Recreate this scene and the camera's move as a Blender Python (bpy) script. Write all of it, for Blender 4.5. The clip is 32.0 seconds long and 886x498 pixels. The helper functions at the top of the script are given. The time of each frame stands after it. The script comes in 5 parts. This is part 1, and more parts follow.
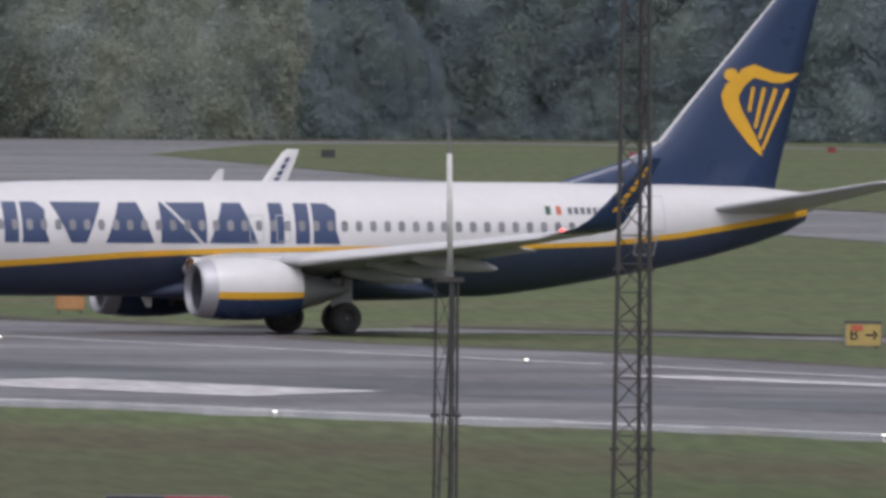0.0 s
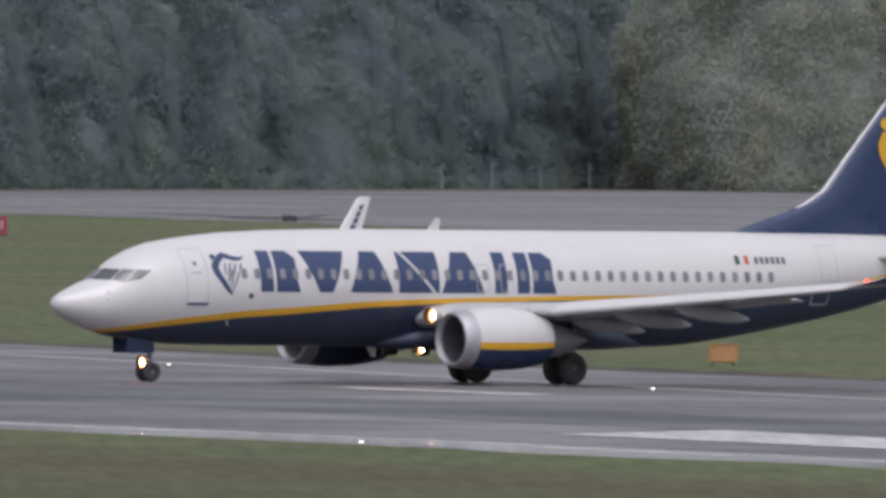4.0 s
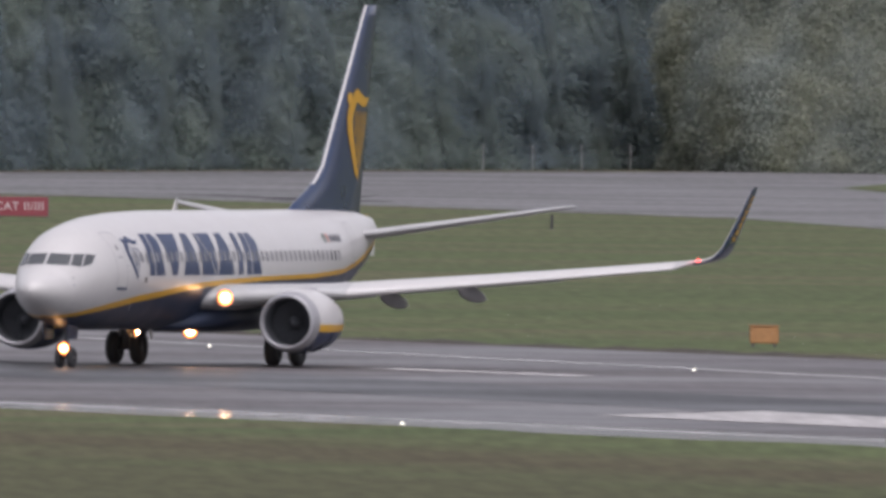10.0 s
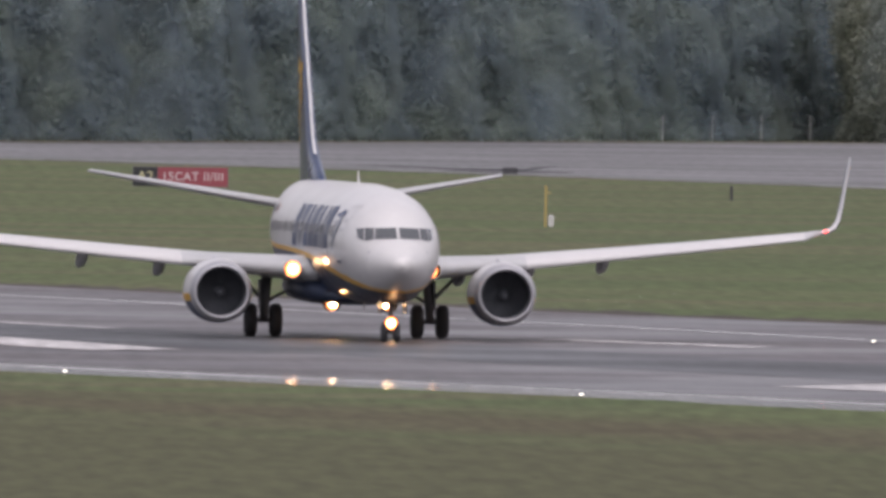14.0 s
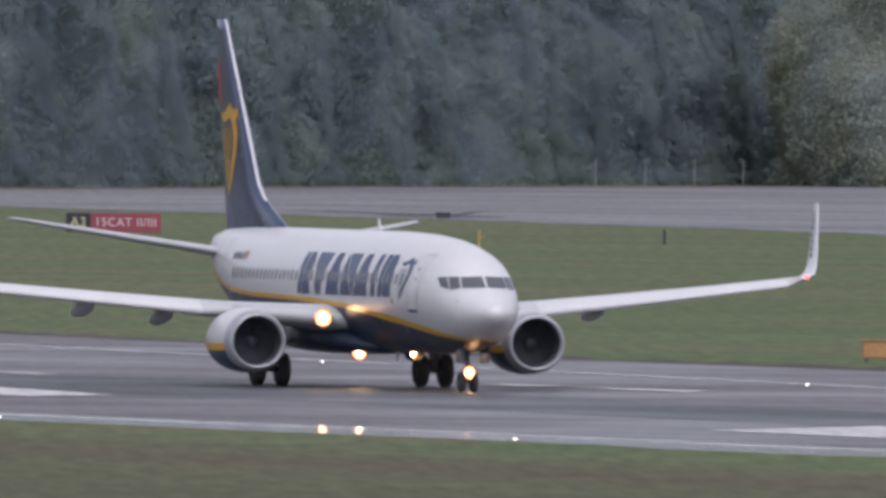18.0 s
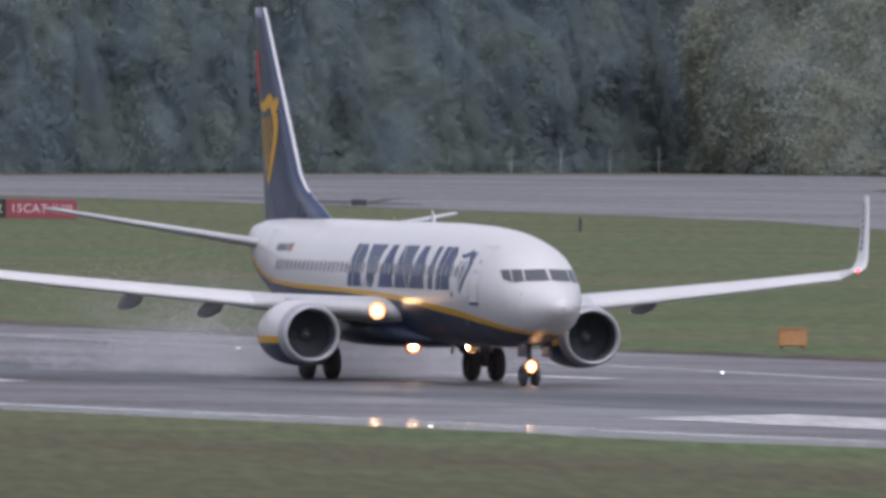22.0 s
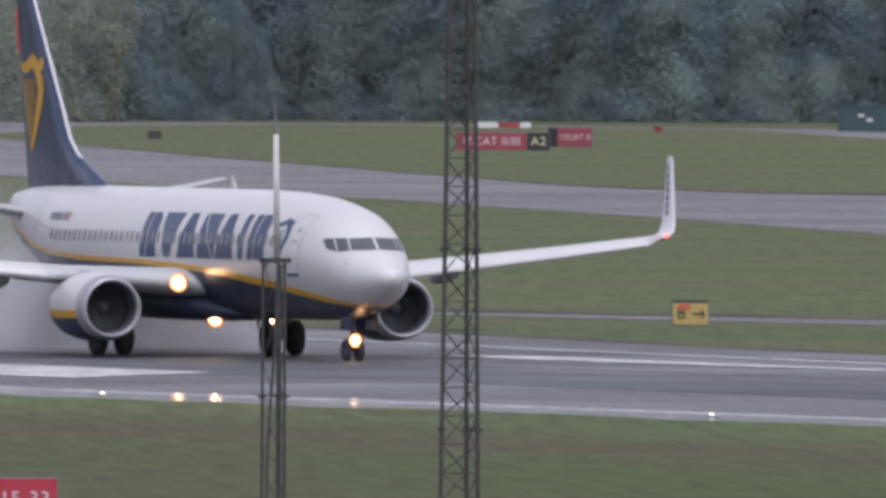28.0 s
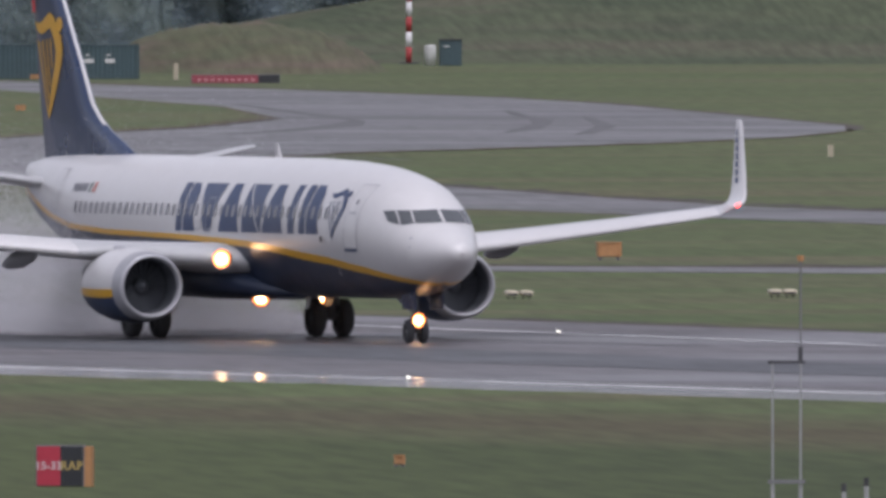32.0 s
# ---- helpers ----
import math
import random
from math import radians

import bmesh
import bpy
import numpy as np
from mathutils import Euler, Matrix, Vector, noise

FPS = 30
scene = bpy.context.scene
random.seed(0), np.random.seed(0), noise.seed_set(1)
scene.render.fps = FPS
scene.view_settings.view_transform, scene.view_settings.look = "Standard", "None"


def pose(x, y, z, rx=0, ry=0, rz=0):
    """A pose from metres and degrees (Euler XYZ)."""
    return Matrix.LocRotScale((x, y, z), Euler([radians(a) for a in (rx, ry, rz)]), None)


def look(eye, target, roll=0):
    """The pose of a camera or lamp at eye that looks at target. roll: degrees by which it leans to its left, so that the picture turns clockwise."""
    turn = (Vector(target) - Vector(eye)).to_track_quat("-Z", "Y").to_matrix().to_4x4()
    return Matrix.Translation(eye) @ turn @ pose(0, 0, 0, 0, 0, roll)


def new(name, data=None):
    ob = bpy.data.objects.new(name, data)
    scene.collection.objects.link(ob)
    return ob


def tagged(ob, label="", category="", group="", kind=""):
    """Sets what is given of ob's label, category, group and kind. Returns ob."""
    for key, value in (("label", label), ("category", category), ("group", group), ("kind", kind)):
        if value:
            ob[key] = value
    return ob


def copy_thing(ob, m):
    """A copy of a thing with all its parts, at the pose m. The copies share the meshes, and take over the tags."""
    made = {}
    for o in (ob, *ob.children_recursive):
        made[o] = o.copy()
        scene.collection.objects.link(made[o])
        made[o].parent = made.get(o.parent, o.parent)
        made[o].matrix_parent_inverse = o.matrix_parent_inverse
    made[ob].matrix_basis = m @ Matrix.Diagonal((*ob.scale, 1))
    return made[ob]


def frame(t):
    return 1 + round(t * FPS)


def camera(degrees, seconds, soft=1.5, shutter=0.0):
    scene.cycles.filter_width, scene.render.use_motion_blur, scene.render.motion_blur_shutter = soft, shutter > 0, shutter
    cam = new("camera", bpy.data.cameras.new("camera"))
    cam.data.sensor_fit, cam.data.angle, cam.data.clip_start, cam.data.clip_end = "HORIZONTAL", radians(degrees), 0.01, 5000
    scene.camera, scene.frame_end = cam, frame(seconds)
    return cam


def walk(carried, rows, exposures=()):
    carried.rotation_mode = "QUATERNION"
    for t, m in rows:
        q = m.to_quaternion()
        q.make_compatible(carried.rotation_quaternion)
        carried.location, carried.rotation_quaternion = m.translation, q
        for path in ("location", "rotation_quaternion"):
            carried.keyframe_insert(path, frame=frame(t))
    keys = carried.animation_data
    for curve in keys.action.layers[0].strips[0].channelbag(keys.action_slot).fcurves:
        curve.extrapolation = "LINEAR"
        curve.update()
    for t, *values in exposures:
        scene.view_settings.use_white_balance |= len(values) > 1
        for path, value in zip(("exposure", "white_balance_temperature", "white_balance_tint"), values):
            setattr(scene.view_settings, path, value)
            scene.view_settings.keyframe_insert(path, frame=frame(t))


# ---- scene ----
# One telephoto view over an airport: a twin-jet airliner turns on a wet runway and starts its take-off roll.
# x to the right, y away from the camera, z up; the camera stands on a bank 14 m above the runway.
from itertools import product

EYE_HEIGHT = 14.063
LENS = 1.28325

CAMERA_ROWS = [  # seconds, pan, tilt, roll in degrees
    (0.0, 2.2908, 0.4582, 0.502), (0.5, 2.1709, 0.4530, 0.507), (1.0, 2.0362, 0.4406, 0.464), (1.5, 1.7800, 0.4256, 0.393),
    (2.0, 1.6227, 0.4154, 0.683), (2.5, 1.4890, 0.4101, 0.687), (4.5, 1.2993, 0.3899, 0.745), (5.0, 1.2492, 0.3945, 0.765),
    (5.5, 1.2201, 0.4094, 0.750), (6.0, 1.2188, 0.4046, 0.775), (6.5, 1.1623, 0.4098, 0.757), (7.0, 1.1501, 0.4199, 0.768),
    (7.5, 1.1408, 0.4188, 0.762), (8.0, 1.1410, 0.4098, 0.793), (8.5, 1.1206, 0.4117, 0.743), (9.0, 1.1605, 0.4304, 0.750),
    (9.5, 1.2884, 0.4364, 0.727), (10.0, 1.2847, 0.4199, 0.690), (10.5, 1.2305, 0.4391, 0.672), (11.0, 1.2257, 0.4608, 0.706),
    (11.5, 1.0719, 0.4723, 0.777), (12.0, 1.0924, 0.4842, 0.928), (12.5, 1.1236, 0.4700, 0.900), (13.0, 1.0836, 0.4782, 0.867),
    (13.5, 1.0898, 0.4812, 0.800), (14.0, 1.0251, 0.4651, 0.754), (14.5, 1.0245, 0.4716, 0.724), (15.0, 1.0276, 0.4451, 0.712),
    (15.5, 1.0454, 0.4066, 0.661), (17.5, 1.0946, 0.3850, 0.633), (18.0, 1.1211, 0.3991, 0.580), (18.5, 1.2160, 0.4867, 0.608),
    (19.0, 1.2432, 0.4391, 0.598), (19.5, 1.2107, 0.4585, 0.639), (20.0, 1.2578, 0.4192, 0.654), (20.5, 1.0797, 0.4525, 0.665),
    (21.0, 1.2123, 0.4184, 0.634), (21.5, 1.2268, 0.4160, 0.710), (22.0, 1.2435, 0.4164, 0.721), (22.5, 1.2588, 0.4155, 0.670),
    (23.0, 1.2736, 0.4178, 0.603), (23.5, 1.4407, 0.4231, 0.663), (24.0, 1.5000, 0.4281, 0.621), (24.5, 1.5787, 0.4628, 0.581),
    (25.0, 1.6364, 0.4749, 0.599), (25.1, 1.6490, 0.4772, 0.570), (25.2, 1.7150, 0.4796, 0.541), (25.3, 1.8080, 0.4820, 0.512),
    (25.4, 1.9380, 0.4844, 0.483), (25.5, 1.9782, 0.4867, 0.454), (26.0, 2.0613, 0.4822, 0.431), (26.5, 2.1538, 0.4776, 0.409),
    (27.0, 2.2589, 0.4731, 0.387), (27.5, 2.3799, 0.4686, 0.364), (28.0, 2.5416, 0.4849, 0.270), (28.5, 2.6687, 0.4833, 0.272),
    (29.0, 2.8373, 0.5067, 0.171), (29.5, 2.9855, 0.4993, 0.116), (30.0, 3.1649, 0.5188, 0.060), (30.5, 3.3375, 0.5163, 0.048),
    (31.0, 3.5414, 0.5386, 0.026), (31.5, 3.7340, 0.5483, 0.001), (32.0, 3.9584, 0.5629, -0.017),
]

TAXI_ROWS = [  # seconds, x, y, heading in degrees
    (0.0, 50.68, 1380.34, 198.44), (0.5, 48.38, 1379.57, 199.15), (1.0, 45.99, 1378.72, 201.37), (1.5, 44.00, 1377.93, 202.51),
    (2.0, 41.84, 1377.03, 204.40), (2.5, 39.73, 1376.08, 205.98), (4.5, 33.39, 1372.40, 216.73), (5.0, 31.92, 1371.29, 219.81),
    (5.5, 30.59, 1370.17, 222.81), (6.0, 29.26, 1368.95, 226.13), (6.5, 28.09, 1367.74, 229.09), (7.0, 26.99, 1366.47, 232.39),
    (7.5, 26.06, 1365.23, 235.48), (8.0, 25.08, 1363.84, 238.75), (8.5, 24.23, 1362.45, 241.84), (9.0, 23.54, 1361.11, 245.08),
    (9.5, 22.93, 1359.78, 248.07), (10.0, 22.36, 1358.41, 251.27), (10.5, 21.92, 1357.07, 254.20), (11.0, 21.52, 1355.74, 257.57),
    (11.5, 21.17, 1354.53, 260.77), (12.0, 20.98, 1353.66, 263.88), (12.5, 20.86, 1353.09, 266.82), (13.0, 20.80, 1352.62, 269.54),
    (13.5, 20.78, 1352.14, 271.97), (14.0, 20.91, 1351.48, 274.62), (14.5, 21.01, 1350.66, 276.49), (15.0, 21.15, 1349.66, 278.43),
    (15.5, 21.39, 1348.56, 280.08), (17.5, 22.74, 1342.74, 283.35), (18.0, 23.18, 1341.11, 283.50), (18.5, 23.61, 1339.48, 283.63),
    (19.0, 24.02, 1337.81, 283.86), (19.5, 24.53, 1335.95, 284.02), (20.0, 25.01, 1334.02, 284.25), (20.5, 25.55, 1331.97, 284.32),
    (21.0, 26.10, 1329.81, 284.42), (21.5, 26.68, 1327.48, 284.49), (22.0, 27.43, 1324.77, 284.54), (22.5, 28.25, 1321.69, 284.63),
    (23.0, 29.20, 1318.18, 284.83), (23.5, 30.26, 1314.27, 285.02), (24.0, 31.56, 1309.74, 285.21), (24.5, 33.02, 1304.71, 285.39),
    (25.0, 34.63, 1299.18, 285.60), (25.5, 36.43, 1293.19, 285.77), (26.5, 40.33, 1279.75, 285.88), (27.5, 45.13, 1263.08, 285.98),
    (28.0, 47.85, 1253.86, 286.13), (28.5, 50.54, 1244.42, 286.08), (29.0, 53.57, 1234.27, 286.05), (29.5, 56.54, 1223.77, 286.07),
    (30.0, 59.84, 1212.57, 286.13), (30.5, 63.14, 1200.91, 286.08), (31.0, 66.82, 1188.48, 285.98), (31.5, 70.35, 1175.79, 285.86),
    (32.0, 74.37, 1162.32, 285.76),
]

cam = camera(LENS, 32.0, soft=3.6)


def camera_pose(pan, tilt, roll):
    return (Matrix.Translation((0, 0, EYE_HEIGHT)) @ Matrix.Rotation(radians(-pan), 4, "Z")
            @ Matrix.Rotation(radians(90 - tilt), 4, "X") @ Matrix.Rotation(radians(roll), 4, "Z"))


walk(cam, [(t, camera_pose(p, k, r)) for t, p, k, r in CAMERA_ROWS],
     exposures=[(0.0, 0.09, 6220, 17.5), (8.0, 0.11, 6300, 18), (13.0, 0.23, 6560, 21), (18.0, 0.19, 6030, 19.5), (25.0, 0.21, 6000, 19.3), (30.0, 0.19, 6020, 19.5), (32.0, 0.09, 6100, 19.8)])

# ---- light: a dull, wet, overcast day ----
world = bpy.data.worlds.new("overcast_sky")
scene.world = world
world.use_nodes = True
wn = world.node_tree
sky = wn.nodes.new("ShaderNodeTexSky")
sky.sky_type, sky.sun_disc = "NISHITA", False
sky.sun_elevation, sky.sun_rotation = radians(62), radians(170)
sky.air_density, sky.dust_density, sky.ozone_density = 1.0, 4.0, 1.0
grey = wn.nodes.new("ShaderNodeHueSaturation")
grey.inputs["Saturation"].default_value = 0.25
wn.links.new(sky.outputs[0], grey.inputs["Color"])
wn.links.new(grey.outputs[0], wn.nodes["Background"].inputs["Color"])
wn.nodes["Background"].inputs["Strength"].default_value = 0.165
sun_data = bpy.data.lights.new("sun", "SUN")
sun_data.energy, sun_data.angle, sun_data.color = 0.5, radians(40), (1.0, 0.97, 0.93)
sun = new("sun", sun_data)
sun.matrix_world = look((0, 0, 0), (-0.12, 0.45, -0.88))


# ---- materials ----
def material(name, colour, rough=0.6, metal=0.0, spec=0.5, grain=8.0, amount=0.12, stains=0.4, bump=0.0,
             stretch=(1, 1, 1), emit=None, power=0.0, coat=0.0, vary=0.0):
    """A procedural surface: base colour with fine grain and broad stains, roughness that follows the stains, fine relief."""
    m = bpy.data.materials.new(name)
    m.use_nodes = True
    n, l = m.node_tree.nodes, m.node_tree.links
    b = n["Principled BSDF"]
    b.inputs["Metallic"].default_value = metal
    b.inputs["Specular IOR Level"].default_value = spec
    b.inputs["Coat Weight"].default_value = coat
    if emit:
        b.inputs["Emission Color"].default_value = (*emit, 1)
        b.inputs["Emission Strength"].default_value = power
    co = n.new("ShaderNodeTexCoord")
    mp = n.new("ShaderNodeMapping")
    mp.inputs["Scale"].default_value = stretch
    l.new(co.outputs["Object"], mp.inputs["Vector"])
    fine, broad = n.new("ShaderNodeTexNoise"), n.new("ShaderNodeTexNoise")
    fine.inputs["Scale"].default_value, fine.inputs["Detail"].default_value = grain, 5
    broad.inputs["Scale"].default_value, broad.inputs["Detail"].default_value = stains, 3
    l.new(mp.outputs[0], fine.inputs["Vector"])
    l.new(mp.outputs[0], broad.inputs["Vector"])
    add = n.new("ShaderNodeMath")
    add.operation = "ADD"
    l.new(fine.outputs["Fac"], add.inputs[0])
    l.new(broad.outputs["Fac"], add.inputs[1])
    rng = n.new("ShaderNodeMapRange")
    rng.inputs["From Min"].default_value, rng.inputs["From Max"].default_value = 0.6, 1.4
    rng.inputs["To Min"].default_value, rng.inputs["To Max"].default_value = 1 - amount, 1 + amount
    l.new(add.outputs[0], rng.inputs["Value"])
    fac = rng.outputs[0]
    if vary:
        info = n.new("ShaderNodeObjectInfo")
        vr = n.new("ShaderNodeMapRange")
        vr.inputs["To Min"].default_value, vr.inputs["To Max"].default_value = 1 - vary, 1 + vary
        l.new(info.outputs["Random"], vr.inputs["Value"])
        mu = n.new("ShaderNodeMath")
        mu.operation = "MULTIPLY"
        l.new(fac, mu.inputs[0])
        l.new(vr.outputs[0], mu.inputs[1])
        fac = mu.outputs[0]
    mix = n.new("ShaderNodeMix")
    mix.data_type, mix.blend_type = "RGBA", "MULTIPLY"
    mix.inputs["Factor"].default_value = 1
    mix.inputs["A"].default_value = (*colour, 1)
    l.new(fac, mix.inputs["B"])
    l.new(mix.outputs["Result"], b.inputs["Base Color"])
    rr = n.new("ShaderNodeMapRange")
    rr.inputs["From Min"].default_value, rr.inputs["From Max"].default_value = 0.3, 0.7
    rr.inputs["To Min"].default_value, rr.inputs["To Max"].default_value = max(0.02, rough - 0.08), min(1, rough + 0.08)
    l.new(broad.outputs["Fac"], rr.inputs["Value"])
    l.new(rr.outputs[0], b.inputs["Roughness"])
    if bump:
        bp = n.new("ShaderNodeBump")
        bp.inputs["Strength"].default_value, bp.inputs["Distance"].default_value = bump, 0.02
        l.new(fine.outputs["Fac"], bp.inputs["Height"])
        l.new(bp.outputs[0], b.inputs["Normal"])
    return m


M = {
    "white": material("white_gloss_paint", (0.555, 0.547, 0.543), 0.36, grain=3, amount=0.04, stains=0.5, coat=0.3),
    "navy": material("navy_gloss_paint", (0.017, 0.036, 0.092), 0.30, grain=3, amount=0.12, stains=0.4, coat=0.3),
    # Same navy paint, greyed and lifted in colour to stand in for haze.
    "navy_belly": material("hazed_navy_belly_paint", (0.030, 0.043, 0.080), 0.42, grain=3, amount=0.2, stains=0.6, coat=0.1),
    "navy_mark": material("navy_lettering_paint", (0.030, 0.052, 0.12), 0.4, grain=5, amount=0.1),
    "gold": material("golden_yellow_paint", (0.66, 0.36, 0.025), 0.35, grain=4, amount=0.06),
    "wing": material("grey_wing_paint", (0.42, 0.425, 0.43), 0.42, grain=2, amount=0.08, stains=0.6),
    "under": material("pale_grey_underside_paint", (0.42, 0.42, 0.44), 0.5, grain=2, amount=0.1),
    "lip": material("bare_metal_inlet_lip", (0.40, 0.40, 0.42), 0.5, metal=0.5, grain=6, amount=0.06),
    "duct": material("dark_inlet_duct", (0.085, 0.092, 0.105), 0.55, grain=6),
    "fan": material("dark_fan_blades", (0.075, 0.081, 0.092), 0.6),
    "steel": material("gear_steel", (0.22, 0.22, 0.23), 0.45, metal=0.4, grain=20, amount=0.2),
    "tyre": material("black_tyre_rubber", (0.062, 0.062, 0.066), 0.8, grain=25, amount=0.2),
    "hub": material("grey_wheel_hub", (0.055, 0.055, 0.058), 0.5, metal=0.3),
    "glass": material("dark_cockpit_glass", (0.085, 0.092, 0.098), 0.16, grain=1, amount=0.05, spec=0.6),
    "pane": material("grey_cabin_window", (0.20, 0.20, 0.215), 0.3, grain=1, amount=0.1, vary=0.12),
    "seam": material("grey_door_seam", (0.38, 0.38, 0.40), 0.6),
    "registration": material("slate_grey_paint", (0.11, 0.115, 0.14), 0.4),
    "flag_green": material("green_paint", (0.025, 0.085, 0.055), 0.4),
    "flag_orange": material("orange_red_paint", (0.46, 0.11, 0.06), 0.4),
    "lamp": material("warm_landing_lamp", (1, 0.85, 0.6), 0.3, emit=(1.0, 0.60, 0.27), power=230),
    "lamp_taxi": material("warm_taxi_lamp", (1, 0.85, 0.6), 0.3, emit=(1.0, 0.56, 0.24), power=40),
    "lamp_root": material("warm_wing_root_lamp", (1, 0.85, 0.6), 0.3, emit=(1.0, 0.62, 0.30), power=45),
    # Glow colours of the halo painted round each lamp.
    "lamp_ring": material("golden_lamp_halo", (1, 0.75, 0.4), 0.3, emit=(1.0, 0.42, 0.12), power=6.0),
    "lamp_rim": material("amber_lamp_halo", (1, 0.7, 0.4), 0.3, emit=(1.0, 0.24, 0.05), power=2.2),
    "red_lamp": material("red_position_lamp", (0.6, 0.02, 0.02), 0.3, emit=(1.0, 0.05, 0.04), power=8),
    "edge_lamp": material("white_edge_lamp", (0.9, 0.9, 0.8), 0.3, emit=(1.0, 0.97, 0.80), power=2),
    "red_mark": material("rudder_red", (0.72, 0.03, 0.05), 0.5),
    "grass": None,
}


def ground_material(name, low, high, dry, bands, wet=0.0, rough=0.9, verge=None, film=0.0):
    """Grass or asphalt seen at a glancing angle: patches, mown or worn streaks along x, fine grain."""
    m = bpy.data.materials.new(name)
    m.use_nodes = True
    n, l = m.node_tree.nodes, m.node_tree.links
    b = n["Principled BSDF"]
    geo = n.new("ShaderNodeNewGeometry")

    def noise_at(scale, stretch, detail=4):
        mp, t = n.new("ShaderNodeMapping"), n.new("ShaderNodeTexNoise")
        mp.inputs["Scale"].default_value = stretch
        t.inputs["Scale"].default_value, t.inputs["Detail"].default_value = scale, detail
        l.new(geo.outputs["Position"], mp.inputs["Vector"])
        l.new(mp.outputs[0], t.inputs["Vector"])
        return t.outputs["Fac"]

    def spread(v, a, c):
        r = n.new("ShaderNodeMapRange")
        r.inputs["From Min"].default_value, r.inputs["From Max"].default_value = a, c
        l.new(v, r.inputs["Value"])
        return r.outputs[0]

    def blend(f, a, c):
        x = n.new("ShaderNodeMix")
        x.data_type = "RGBA"
        l.new(f, x.inputs["Factor"])
        for key, v in (("A", a), ("B", c)):
            if isinstance(v, tuple):
                x.inputs[key].default_value = (*v, 1)
            else:
                l.new(v, x.inputs[key])
        return x.outputs["Result"]

    patches = spread(noise_at(1.0, bands), 0.38, 0.62)
    tufts = spread(noise_at(1.0, (1.5, 0.085, 1), 8), 0.28, 0.70)
    streaks = spread(noise_at(1.0, (0.012, 0.055, 1), 3), 0.46, 0.66)
    colour = blend(streaks, blend(patches, low, high), dry)
    if verge:
        along = n.new("ShaderNodeVectorMath")
        along.operation = "DOT_PRODUCT"
        along.inputs[1].default_value = (1.0, 0.346, 0.0)
        l.new(geo.outputs["Position"], along.inputs[0])
        mids = n.new("ShaderNodeMath")
        mids.operation = "SUBTRACT"
        mids.inputs[1].default_value = 411.0
        l.new(along.outputs["Value"], mids.inputs[0])
        far_off = n.new("ShaderNodeMath")
        far_off.operation = "ABSOLUTE"
        l.new(mids.outputs[0], far_off.inputs[0])
        wobble = n.new("ShaderNodeMath")
        wobble.operation = "MULTIPLY_ADD"
        wobble.inputs[1].default_value = 14.0
        l.new(noise_at(1.0, (0.05, 0.03, 1), 4), wobble.inputs[0])
        l.new(far_off.outputs[0], wobble.inputs[2])
        lush = n.new("ShaderNodeMath")
        lush.operation = "MULTIPLY_ADD"
        lush.inputs[1].default_value = 26.0
        l.new(noise_at(1.0, (0.03, 0.02, 1), 3), lush.inputs[0])
        l.new(along.outputs["Value"], lush.inputs[2])
        place = n.new("ShaderNodeSeparateXYZ")
        l.new(geo.outputs["Position"], place.inputs[0])
        colour = blend(spread(lush.outputs[0], 425.0, 405.0), colour, blend(spread(place.outputs["X"], 52.0, 72.0), blend(spread(place.outputs["X"], 26.0, 48.0), (0.086, 0.089, 0.043), (0.074, 0.094, 0.034)), (0.056, 0.074, 0.029)))
        colour = blend(spread(wobble.outputs[0], 22.0, 9.0), colour, verge)
    fleck = n.new("ShaderNodeMix")
    fleck.data_type, fleck.blend_type = "RGBA", "MULTIPLY"
    fleck.inputs["Factor"].default_value = 0.42
    l.new(colour, fleck.inputs["A"])
    l.new(tufts, fleck.inputs["B"])
    l.new(fleck.outputs["Result"], b.inputs["Base Color"])
    b.inputs["Roughness"].default_value = rough
    b.inputs["Specular IOR Level"].default_value = 0.2
    b.inputs["Coat Weight"].default_value, b.inputs["Coat Roughness"].default_value, b.inputs["Coat IOR"].default_value = film, 0.085, 1.33
    if wet:
        b.inputs["Specular IOR Level"].default_value = 0.34
        pools = n.new("ShaderNodeMapRange")
        pools.inputs["From Min"].default_value, pools.inputs["From Max"].default_value = 0.35, 0.65
        pools.inputs["To Min"].default_value, pools.inputs["To Max"].default_value = max(0.03, rough - wet), rough + 0.1
        l.new(noise_at(1.0, (0.05, 0.035, 1), 4), pools.inputs["Value"])
        l.new(pools.outputs[0], b.inputs["Roughness"])
    return m


M["grass"] = ground_material("mown_wet_grass", (0.082, 0.111, 0.045), (0.102, 0.128, 0.053), (0.124, 0.119, 0.064), (0.01, 0.03, 1), verge=(0.090, 0.081, 0.044))
M["asphalt"] = ground_material("wet_runway_asphalt", (0.112, 0.101, 0.104), (0.130, 0.118, 0.121), (0.094, 0.088, 0.092), (0.01, 0.05, 1), 0.16, 0.50)
M["rubber"] = ground_material("rubber_stained_asphalt", (0.058, 0.060, 0.066), (0.076, 0.078, 0.084), (0.090, 0.090, 0.095), (0.01, 0.05, 1), 0.12, 0.52)
M["shoulder"] = ground_material("pale_shoulder_asphalt", (0.135, 0.130, 0.134), (0.165, 0.160, 0.163), (0.12, 0.117, 0.12), (0.02, 0.06, 1), 0.10, 0.50)
M["taxi"] = ground_material("old_taxiway_asphalt", (0.15, 0.148, 0.15), (0.19, 0.187, 0.19), (0.13, 0.128, 0.13), (0.01, 0.02, 1), 0.12, 0.62)
M["lattice"] = material("weathered_dark_steel", (0.058, 0.054, 0.053), 0.7, metal=0.2, grain=20, amount=0.3)
